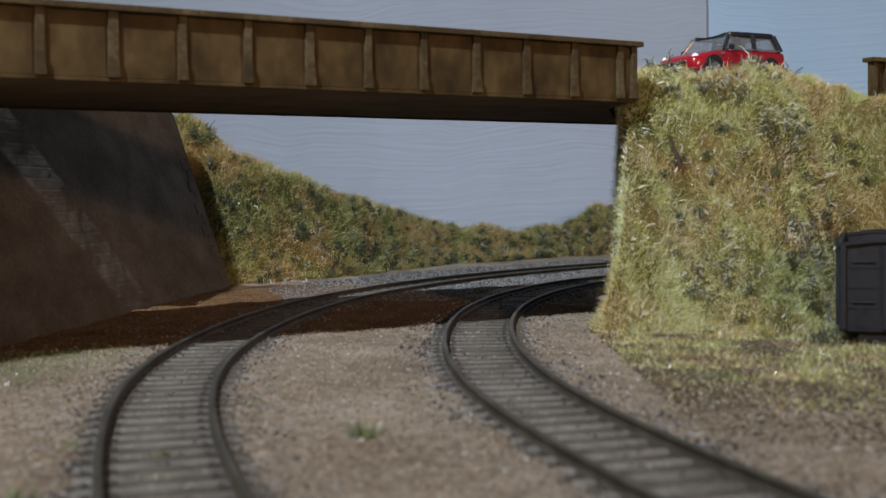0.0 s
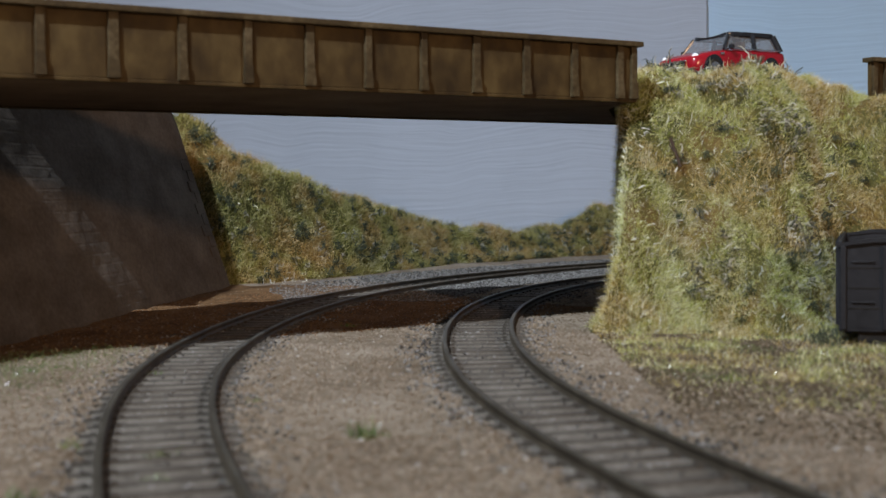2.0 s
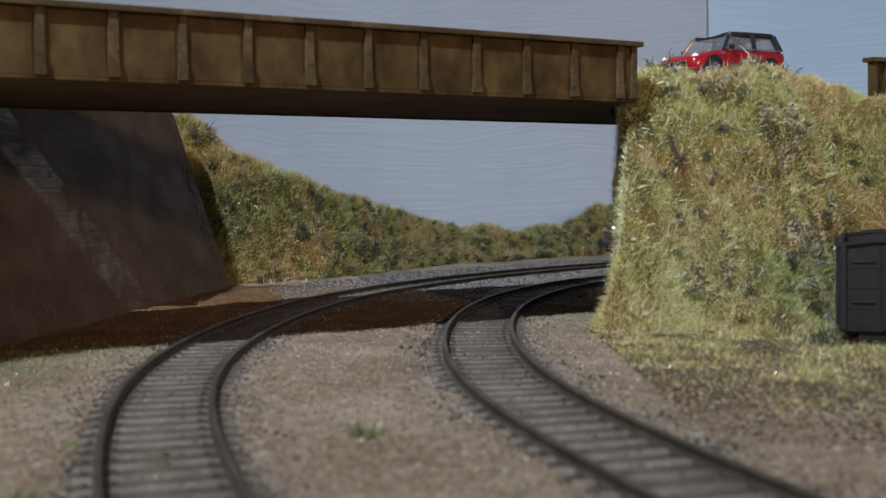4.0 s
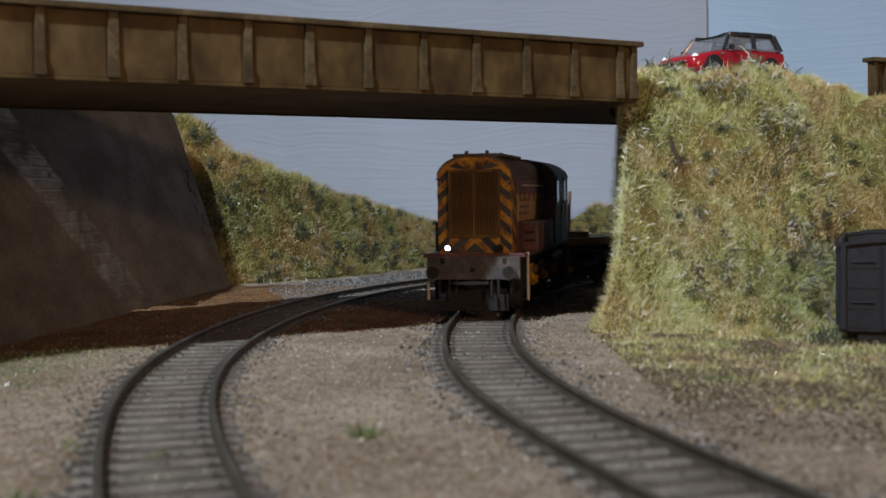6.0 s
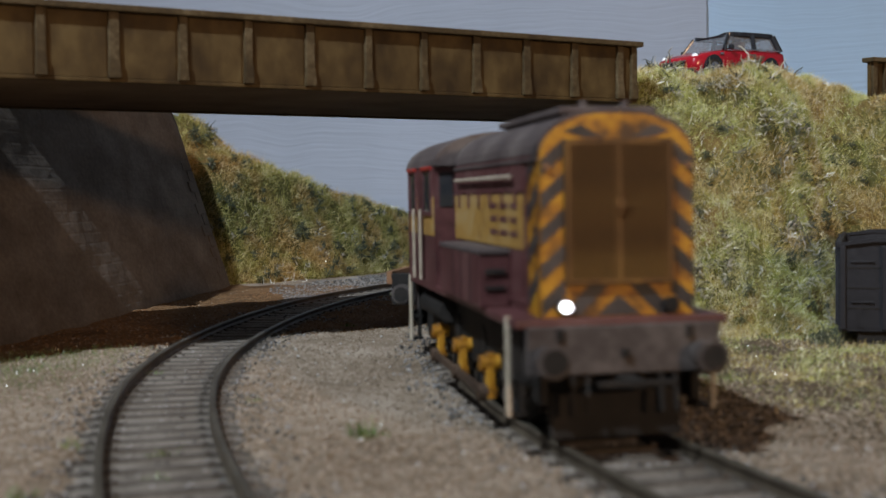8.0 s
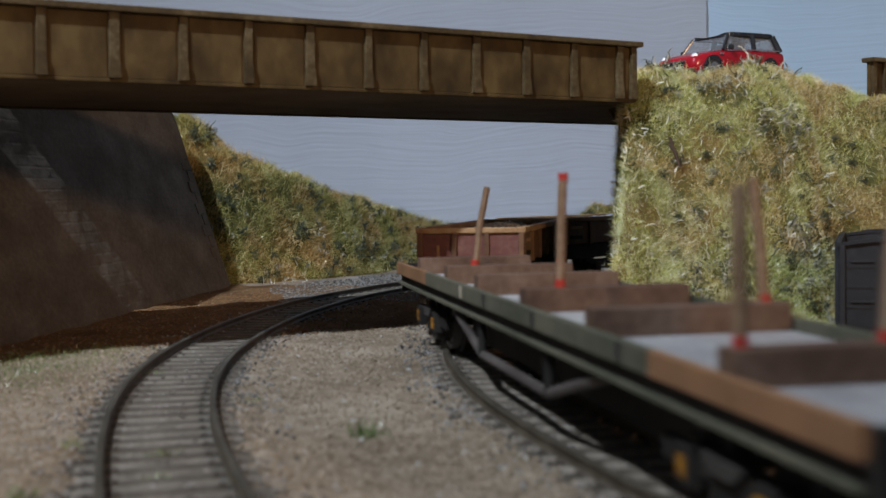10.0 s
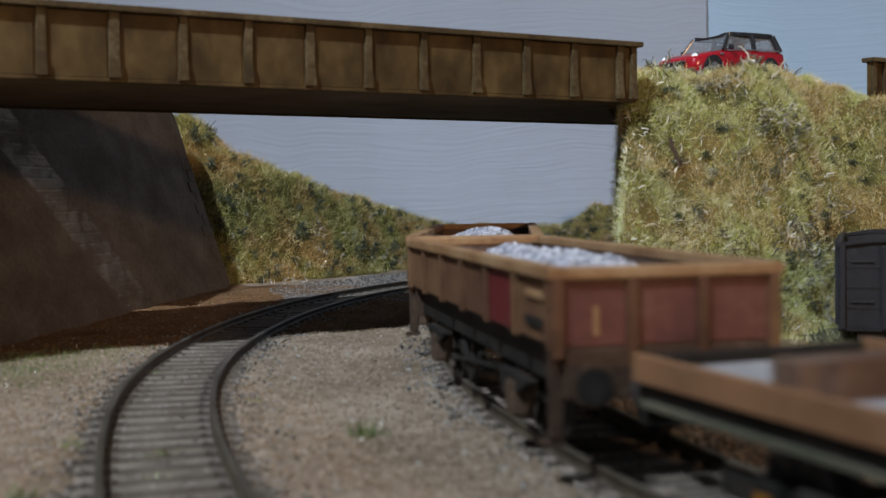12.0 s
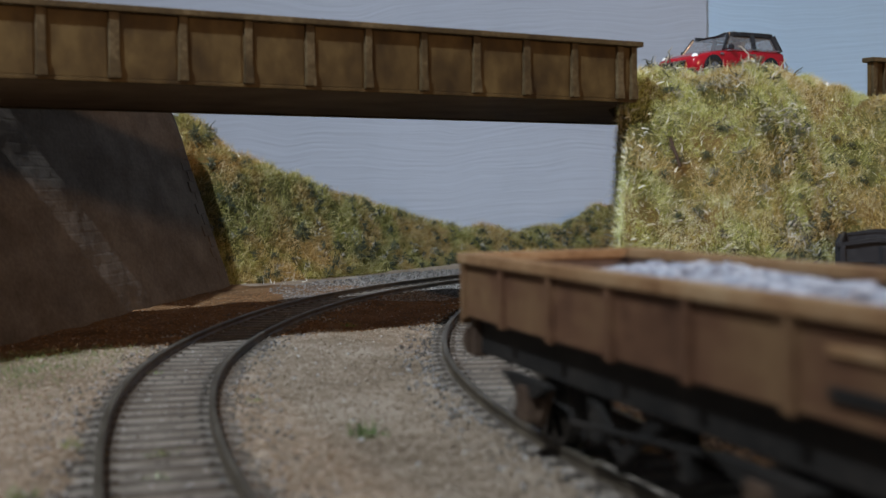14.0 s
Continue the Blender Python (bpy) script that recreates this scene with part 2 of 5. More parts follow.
def grains(name, x, y, z, size, material, label, parent=None):
    """Small angular stones, each an uneven octahedron, in one mesh."""
    n = len(x)
    base = np.array([(1, 0, 0), (0, 1, 0), (-1, 0, 0), (0, -1, 0), (0, 0, 0.8), (0, 0, -0.8)], dtype=float)
    tri = np.array([(0, 1, 4), (1, 2, 4), (2, 3, 4), (3, 0, 4), (1, 0, 5), (2, 1, 5), (3, 2, 5), (0, 3, 5)])
    p = base[None] * RNG.uniform(0.55, 1.25, (n, 6, 1)) * np.asarray(size).reshape(-1, 1, 1)
    a, b = RNG.uniform(0, 6.28, n), RNG.uniform(-0.7, 0.7, n)
    ca, sa, cb, sb = np.cos(a), np.sin(a), np.cos(b), np.sin(b)
    q = np.stack([p[..., 0], p[..., 1] * cb[:, None] - p[..., 2] * sb[:, None], p[..., 1] * sb[:, None] + p[..., 2] * cb[:, None]], -1)
    q = np.stack([q[..., 0] * ca[:, None] - q[..., 1] * sa[:, None], q[..., 0] * sa[:, None] + q[..., 1] * ca[:, None], q[..., 2]], -1)
    q += np.stack([x, y, z], -1)[:, None, :]
    faces = (tri[None] + 6 * np.arange(n)[:, None, None]).reshape(-1, 3)
    ob = rawpart(name, q.reshape(-1, 3), faces, material, parent)
    return tagged(ob, label, "scatter", kind="stuff")


def sprinkle_sand():
    n = 90000
    y = 75 + 440 * RNG.random(n) ** 1.5
    x = RNG.uniform(-0.42, 0.42, n) * y + 4
    d = near_track(x, y)
    keep = d > 11.6 + RNG.normal(0, 0.9, n)
    x, y = x[keep], y[keep]
    grains("sand_grains", x, y, ground_height(x, y) + 0.1, RNG.uniform(0.16, 0.46, len(x)) * (1 + 0.5 * (RNG.random(len(x)) < 0.06)), GRAIN, "coarse tan sand scattered loose over the ground")


def sprinkle_ballast():
    xs, ys, zs, sz = [], [], [], []
    for line, s0, s1, n in ((MAIN, -40, 760, 15000), (SIDING, -120, 600, 17000)):
        s = s0 + (s1 - s0) * RNG.random(n)
        off = RNG.normal(0, 10.5, n)
        off = np.where(np.abs(off) > 21, off * 0.5, off)
        x, y, h = at(line, s, off)
        phase = (s - s0 - 3) % 7.2
        ok = ~((np.abs(np.abs(off) - 8.75) < 1.0)) & ((np.abs(off) > 12.5) | ((phase > 2.0) & (phase < 4.2)) & (RNG.random(n) < 0.5))
        x, y, off = x[ok], y[ok], off[ok]
        xs.append(x), ys.append(y), zs.append(np.where(np.abs(off) < 12.0, -2.0, -1.6) + RNG.normal(0, 0.15, len(x)))
        sz.append(RNG.uniform(0.25, 0.62, len(x)))
    # the open bed of stone between the tracks and the far bank
    n = 17000
    t = RNG.random(n)
    s = 392 + 360 * t
    x, y, h = at(MAIN, s, 13 + (6 + 52 * smooth(392, 480, s)) * RNG.random(n))
    xs.append(x), ys.append(y), zs.append(ground_height(x, y) + 0.15), sz.append(RNG.uniform(0.3, 0.7, n))
    s = 400 + 260 * t
    x, y, h = at(MAIN, s, -14 - 26 * RNG.random(n))
    xs.append(x), ys.append(y), zs.append(ground_height(x, y) + 0.15), sz.append(RNG.uniform(0.3, 0.7, n))
    grains("ballast_stones", np.concatenate(xs), np.concatenate(ys), np.concatenate(zs), np.concatenate(sz), BALLAST, "fine grey ballast between and beside the sleepers")


sprinkle_sand()
sprinkle_ballast()

# ---- the sky boards behind the layout ----
tagged(part("backdrop_grey", box(-900, 840, -60, 183, 844, 520, 0.6), SKY_GREY), "grey-blue hand-painted sky board with brush strokes", "backdrop", kind="structure")
tagged(part("backdrop_blue", box(150, 845, -60, 1100, 850, 520, 0.6), SKY_BLUE), "pale blue hand-painted sky board", "backdrop", kind="structure")


# ---- the girder bridge: its near face ends at (55.6, 353.3) and runs on past the left of the view ----
BRIDGE_TURN = 30.4
BX, BY = math.cos(radians(BRIDGE_TURN)), math.sin(radians(BRIDGE_TURN))


def girder(name, parent, x0, x1, ribs, mirror=1, y=0.0):
    """A plate girder along x with ribs on its outer face (mirror -1: the face away from the camera)."""
    def b(xa, ya, za, xb, yb, zb, bev):
        ya, yb = sorted((y + mirror * ya, y + mirror * yb))
        return box(xa, ya, za, xb, yb, zb, bev)
    g = part(name, b(x0, -0.6, 62.2, x1, 0.6, 77.4, 0.1), GIRDER, parent, "weathered brown plate girder")
    part("top_cap", b(x0 - 1, -2.7, 77.2, x1 + 1.4, 2.0, 78.7, 0.3), RIB, g, "pale worn top flange")
    part("bottom_flange", b(x0, -0.9, 61.4, x1 + 0.2, 1.8, 62.3, 0.2), GIRDER, g)
    rnd = random.Random(3)
    for x in ribs:
        w = 1.05 + rnd.uniform(-0.12, 0.15)
        bm = b(x - w, -1.7, 62.2, x + w, -0.4, 77.25, 0.22)
        foot = prism([(x - w - 0.3, 62.2), (x + w + 0.3, 62.2), (x + w, 66.6), (x - w, 66.6)], "y", *sorted((y - mirror * 2.1, y - mirror * 0.4)))
        bmesh.ops.bevel(foot, geom=foot.edges[:], offset=0.2, segments=2, affect="EDGES")
        joined(foot, bm)
        part("rib", bm, RIB, g)
    for k in range(len(ribs) - 1):
        xa, xb = sorted((ribs[k], ribs[k + 1]))
        part("web_panel", b(xa + 1.6, -0.85, 62.35, xb - 1.6, -0.5, 77.0, 0.12), GIRDER, g)
    return g


def build_bridge():
    b = thing("road_bridge", "weathered brown plate girder road bridge over both tracks", "bridge", m=pose(55.6 * MM, 353.3 * MM, 0, 0, 0.4, BRIDGE_TURN))
    ribs = [-1.2] + [-6.2 - 16.05 * i for i in range(22)]
    girder("near_girder", b, -345, 0, ribs)
    girder("far_girder", b, -345, 66, ribs, -1, 86)
    part("deck", prism([(-344, 0.7), (-0.5, 0.7), (14, 30), (40, 60), (84, 66), (84, 85.3), (-344, 85.3)], "z", 61.9, 66), SOFFIT, b, "dark sooty underside")
    return b


build_bridge()


def build_parapet():
    p = thing("parapet_girder", "weathered brown parapet girder along the road", "parapet", m=pose(55.6 * MM, 353.3 * MM, 0, 0, 0.1, BRIDGE_TURN))
    girder("parapet_panel", p, 99, 190, [100.4, 106 + 0.0, 122, 138, 154, 170, 186])


build_parapet()


# ---- abutments ----
def build_left_abutment():
    # one grey-brown tint all over; the room lamp browns the lit part
    a = thing("left_abutment", "battered grey-brown plastered bridge abutment wall", "abutment")
    # foot from the far end towards the camera, leaning back by about 18 degrees
    far, near = Vector((-94, 538)), Vector((-126, 262))
    lean, top = 0.315, 75.0
    rows, cols = 34, 110
    back = (far - near).normalized()
    out = Vector((-back.y, back.x))
    verts = []
    for i in range(rows):
        z = -4.5 + (top + 4.5) * i / (rows - 1)
        for j in range(cols):
            p = near + (far - near) * j / (cols - 1) + out * lean * (z + 4)
            w = 0.7 * noise.noise((p.y * 0.05, z * 0.07, 3)) + 0.35 * noise.noise((p.y * 0.22, z * 0.35, 9)) + 0.18 * noise.noise((p.y * 0.3, z * 1.2, 5))
            verts.append((p.x + out.x * -w, p.y, z))
    n = len(verts)
    verts += [(v[0] + out.x * 26, v[1] + out.y * 26, v[2]) for v in verts]
    ind = lambda i, j: i * cols + j
    faces = [(ind(i, j), ind(i, j + 1), ind(i + 1, j + 1), ind(i + 1, j)) for i in range(rows - 1) for j in range(cols - 1)]
    faces += [tuple(n + k for k in f[::-1]) for f in faces]
    edge = [ind(0, j) for j in range(cols)] + [ind(i, cols - 1) for i in range(1, rows)] + [ind(rows - 1, j) for j in range(cols - 2, -1, -1)] + [ind(i, 0) for i in range(rows - 2, 0, -1)]
    faces += [(edge[k], n + edge[k], n + edge[(k + 1) % len(edge)], edge[(k + 1) % len(edge)]) for k in range(len(edge))]
    rawpart("wall_face", verts, faces, WALL, a)
    # quoin stones up the far edge, alternately long and short
    along = Vector((back.x, back.y, 0))
    up = Vector((out.x * lean, out.y * lean, 1)).normalized()
    face = up.cross(along).normalized()
    if face.x < 0:
        face = -face
    turn = Matrix((along, up, face)).transposed().to_4x4()
    rnd = random.Random(5)
    for i in range(15):
        w = (11 if i % 2 else 7) + rnd.uniform(-0.6, 0.6)
        o = box(-w, 0.15, -2.0, -0.1, 4.85, 0.3 + rnd.uniform(-0.1, 0.1), 0.12)
        foot = Vector((far.x, far.y, -4.2)) + up * (5.0 * i)
        part("quoin_stone", turned(o, Matrix.Translation(foot) @ turn), WALL, a)
    return a


build_left_abutment()


def build_light_blocker():
    """An unseen block added behind the girder; it keeps the overhead lamp off the wall."""
    o = prism([(-150, -5), (-330, -5), (-330, 92), (-126, 90), (-119, 77), (-150, 76.5)], "y", 368, 534, bevel=1.5)
    tagged(part("wall_light_blocker", o, TURF), "unseen turf block added to shade the abutment wall", "embankment", kind="structure")


build_light_blocker()


def sprinkle_earth():
    """Rusty brown earth scatter under the bridge, laid to the outline of its shadow."""
    n = 46000
    u, w = RNG.uniform(-235, 16, n), RNG.uniform(26, 190, n)
    x = 55.6 + u * BX - w * BY
    y = 353.3 + u * BY + w * BX
    keep = (near_track(x, y) > 13.5) & (x > -118) & (x < 64) & (y < 541 - 1.35 * np.maximum(0, x + 62)) & (w > 32 + 4 * RNG.normal(0, 1, n))
    x, y = x[keep], y[keep]
    grains("earth_scatter", x, y, ground_height(x, y) + 0.2, RNG.uniform(0.2, 0.5, len(x)), RUSTY, "rust-brown earth scatter laid to the outline of the bridge's shadow")


RUSTY = surface("rust_brown_earth", [(0.085, 0.044, 0.02), (0.155, 0.084, 0.039), (0.24, 0.137, 0.068)], 0.95, 60, 700, 0.0, spec=0.1, island=0.5)
# brown earth, darkened for shade that the lamps leave out at the far left
EARTHBED = surface("shaded_brown_earth", [(0.075, 0.039, 0.018), (0.13, 0.072, 0.034), (0.19, 0.11, 0.055)], 0.95, 70, 500, 0.5, spec=0.1)


def build_earth_bed():
    """A thin skin of brown earth over the sand in the cutting, shade put into its colour."""
    xs, ys = np.arange(-128, 66, 2.0), np.arange(262, 546, 2.0)
    v, f = sheet(xs, ys, lambda x, y: ground_height(x, y) + 0.3)
    c = v[f].mean(1)
    w = -(c[:, 0] - 55.6) * BY + (c[:, 1] - 353.3) * BX + 2.5 * lumps(c[:, 0], c[:, 1], 0.09, 17.0)
    keep = (near_track(c[:, 0], c[:, 1]) > 12.6) & (w > 33) & (c[:, 1] < 541 - 1.35 * np.maximum(0, c[:, 0] + 62))
    tagged(rawpart("earth_bed", v, f[keep], EARTHBED, smooth=True), "packed rust-brown earth with bridge shade put into its colour", "ground", kind="structure")


build_earth_bed()
sprinkle_earth()


def build_right_abutment():
    a = thing("right_abutment", "dark stone bridge abutment behind the grassy bank", "abutment")
    o = prism([(64, 392), (79, 462), (96, 470), (96, 402)], "z", -4.5, 61.6, bevel=0.4)
    part("wall_face", o, WALL, a)
    return a


build_right_abutment()


# ---- grassy banks ----
def right_bank(x, y):
    """Height of the cutting side that carries the road past the bridge."""
    foot = 324 + 5 * np.sin(x * 0.11) + 32 * smooth(88, 130, x)
    run = 48 + 6 * np.sin(x * 0.07 + 1)
    t = np.clip((y - foot) / run, 0, 1)
    rise = 0.3 * t + 0.7 * (t * t * (3 - 2 * t))
    edge = x - 0.1515 * y - 0.8 * np.sin(y * 0.13) + 9.5 * (1 - rise) ** 5
    side = smooth(-4.0, 0.5, edge)
    crest = 68.8 + 2.2 * smooth(62, 86, x) - 7 * smooth(122, 142, x) - 26 * smooth(160, 260, x) - 3 * smooth(424, 432, y)
    z = -4.2 + (crest + 4.2) * rise * side ** 0.4
    bumps = 4.2 * lumps(x, y, 0.055, 2.0) + 3.4 * lumps(x, y, 0.13, 6.0) + 1.4 * lumps(x, y, 0.26, 8.0) + 0.5 * lumps(x, y, 0.5, 1.0)
    return z + bumps * smooth(-4, 6, z)


CREST_X = (-140, -124, -112, -93, -56, -26, 5, 42, 77, 92, 100, 120, 200)
CREST_Z = (80, 75, 64, 52, 35.5, 25, 14, 9.5, 11, 19, 25, 21, 18)
FOOT_X = (-140, -93, -50, 5, 76, 115, 200)
FOOT_Y = (540, 545, 590, 680, 742, 765, 790)


def far_bank(x, y):
    foot = np.interp(x, FOOT_X, FOOT_Y)
    crest = np.interp(x, CREST_X, CREST_Z)
    t = np.clip((y - foot) / 42, 0, 1)
    z = -5 + (crest + 5) * (0.35 * t + 0.65 * t * t * (3 - 2 * t)) * (1 - 0.75 * smooth(48, 130, y - foot))
    bumps = 5.0 * lumps(x, y, 0.05, 12.0) + 4.2 * lumps(x, y, 0.12, 16.0)
    return z + bumps * smooth(-4, 6, z)


def grass_material(name, greens, dry, patch):
    m = bpy.data.materials.new(name)
    m.use_nodes = True
    n, l = m.node_tree.nodes, m.node_tree.links
    b = n["Principled BSDF"]
    geo, co, tex = n.new("ShaderNodeNewGeometry"), n.new("ShaderNodeTexCoord"), n.new("ShaderNodeTexNoise")
    tex.inputs["Scale"].default_value, tex.inputs["Detail"].default_value = patch, 3
    l.new(co.outputs["Object"], tex.inputs["Vector"])
    ra, rb, mix = n.new("ShaderNodeValToRGB"), n.new("ShaderNodeValToRGB"), n.new("ShaderNodeMix")
    for r, cols in ((ra, greens), (rb, dry)):
        while len(r.color_ramp.elements) < len(cols):
            r.color_ramp.elements.new(0.5)
        for i, c in enumerate(cols):
            r.color_ramp.elements[i].position = i / (len(cols) - 1)
            r.color_ramp.elements[i].color = (*c, 1)
        l.new(geo.outputs["Random Per Island"], r.inputs[0])
    step = n.new("ShaderNodeMapRange")
    step.inputs[1].default_value, step.inputs[2].default_value = 0.44, 0.58
    l.new(tex.outputs[0], step.inputs[0])
    mix.data_type = "RGBA"
    l.new(step.outputs[0], mix.inputs[0]), l.new(ra.outputs[0], mix.inputs[6]), l.new(rb.outputs[0], mix.inputs[7])
    l.new(mix.outputs[2], b.inputs["Base Color"])
    b.inputs["Roughness"].default_value = 0.25
    b.inputs["Specular IOR Level"].default_value = 0.7
    return m


GRASS = grass_material("static_grass", [(0.14, 0.17, 0.035), (0.38, 0.42, 0.09), (0.60, 0.60, 0.19), (0.74, 0.72, 0.36), (0.92, 0.9, 0.7)],
                       [(0.17, 0.11, 0.028), (0.44, 0.30, 0.08), (0.62, 0.48, 0.18), (0.74, 0.64, 0.33), (0.9, 0.85, 0.66)], 62)
PALE_GRASS = grass_material("pale_foot_grass", [(0.45, 0.5, 0.16), (0.7, 0.72, 0.36), (0.9, 0.9, 0.7)], [(0.5, 0.46, 0.2), (0.75, 0.7, 0.42), (0.92, 0.9, 0.75)], 60)
FAR_GRASS = grass_material("far_static_grass", [(0.10, 0.105, 0.025), (0.27, 0.26, 0.065), (0.44, 0.40, 0.13), (0.66, 0.60, 0.32)],
                           [(0.17, 0.095, 0.025), (0.39, 0.24, 0.07), (0.54, 0.39, 0.15), (0.70, 0.59, 0.34)], 46)
GREEN = grass_material("green_tuft", [(0.05, 0.085, 0.025), (0.11, 0.165, 0.05), (0.2, 0.26, 0.10)], [(0.07, 0.10, 0.03), (0.15, 0.19, 0.07), (0.26, 0.28, 0.12)], 60)
SOIL = surface("dark_verge_soil", [(0.055, 0.042, 0.025), (0.105, 0.08, 0.05), (0.17, 0.132, 0.088)], 0.95, 60, 700, 0.0, spec=0.1, island=0.5)
# near-white colour: painted glints on the bank grass, and the pale far weed
PALE_FIBRE = surface("shiny_pale_fibre", [(0.7, 0.7, 0.6), (0.9, 0.9, 0.85)], 0.2, 100, 800, 0.0, spec=0.9)
TWIG = surface("grey_lichen_twig", [(0.07, 0.07, 0.05), (0.22, 0.21, 0.15), (0.55, 0.52, 0.42)], 0.8, 120, 900, 0.0, island=0.8)
DARKLEAF = surface("dark_green_foliage", [(0.03, 0.04, 0.022), (0.07, 0.085, 0.045), (0.13, 0.14, 0.085)], 0.8, 120, 900, 0.0, island=0.8)


def normals_of(f, x, y):
    e = 1.0
    nx, ny = (f(x - e, y) - f(x + e, y)) / (2 * e), (f(x, y - e) - f(x, y + e)) / (2 * e)
    n = np.stack([nx, ny, np.ones_like(nx)], -1)
    return n / np.linalg.norm(n, axis=1, keepdims=True)


def grass(name, f, x, y, length, label, up=0.45, wide=0.045, material=None):
    """Fibres that stand out of the surface f, each bent once."""
    n = len(x)
    nor = normals_of(f, x, y)
    root = np.stack([x, y, f(x, y) - 0.2], -1)
    way = nor * (1 - up) + np.array([0, 0, up]) + RNG.normal(0, 0.85, (n, 3))
    way /= np.linalg.norm(way, axis=1, keepdims=True)
    bend = way + RNG.normal(0, 0.45, (n, 3)) - np.array([0, 0, 0.25])
    bend /= np.linalg.norm(bend, axis=1, keepdims=True)
    L = (length * RNG.uniform(0.5, 1.35, n))[:, None]
    side = np.cross(way, RNG.normal(0, 1, (n, 3)))
    side /= np.linalg.norm(side, axis=1, keepdims=True) + 1e-9
    side *= (wide * RNG.uniform(0.6, 1.3, n))[:, None]
    mid = root + way * L * 0.55
    tip = mid + bend * L * 0.45
    v = np.stack([root - side, root + side, mid + side * 0.8, mid - side * 0.8, tip], 1).reshape(-1, 3)
    k = 5 * np.arange(n)[:, None]
    faces = np.concatenate([k + [0, 1, 2], k + [0, 2, 3], k + [3, 2, 4]], 0)
    return tagged(rawpart(name, v, faces, material or GRASS), label, "grass", kind="stuff")


def twigs(name, f, centres, label, material, spread=2.6, sticks=16, stout=0.17, lift=0.5):
    """Clumps of crooked, forking sticks, each of four bent lengths."""
    pts, faces, k = [], [], 0
    for cx, cy in centres:
        base = np.array([cx, cy, float(f(np.array([cx]), np.array([cy]))[0])])
        nor = normals_of(f, np.array([cx]), np.array([cy]))[0]
        size = spread * RNG.uniform(0.5, 1.25)
        p = base + nor * lift
        for _ in range(sticks):
            a = p + RNG.normal(0, size * 0.3, 3) * (1.0 - 0.6 * np.abs(nor))
            d = RNG.normal(0, 1, 3) + nor * 0.5
            r = stout * RNG.uniform(0.6, 1.3)
            step = size * RNG.uniform(0.12, 0.26)
            for j in range(5):
                d /= np.linalg.norm(d)
                u = np.cross(d, (0.3, 0.5, 0.8))
                u /= np.linalg.norm(u)
                w = np.cross(d, u)
                q = r * (1 - 0.14 * j)
                pts += [a + u * q, a + (-0.5 * u + 0.87 * w) * q, a + (-0.5 * u - 0.87 * w) * q]
                if j:
                    b = k - 3
                    faces += [(b, b + 1, k + 1), (b, k + 1, k), (b + 1, b + 2, k + 2), (b + 1, k + 2, k + 1), (b + 2, b, k), (b + 2, k, k + 2)]
                k += 3
                a = a + d * step
                d = d + RNG.normal(0, 0.55, 3)
    return tagged(rawpart(name, pts, faces, material), label, "foliage", kind="stuff")


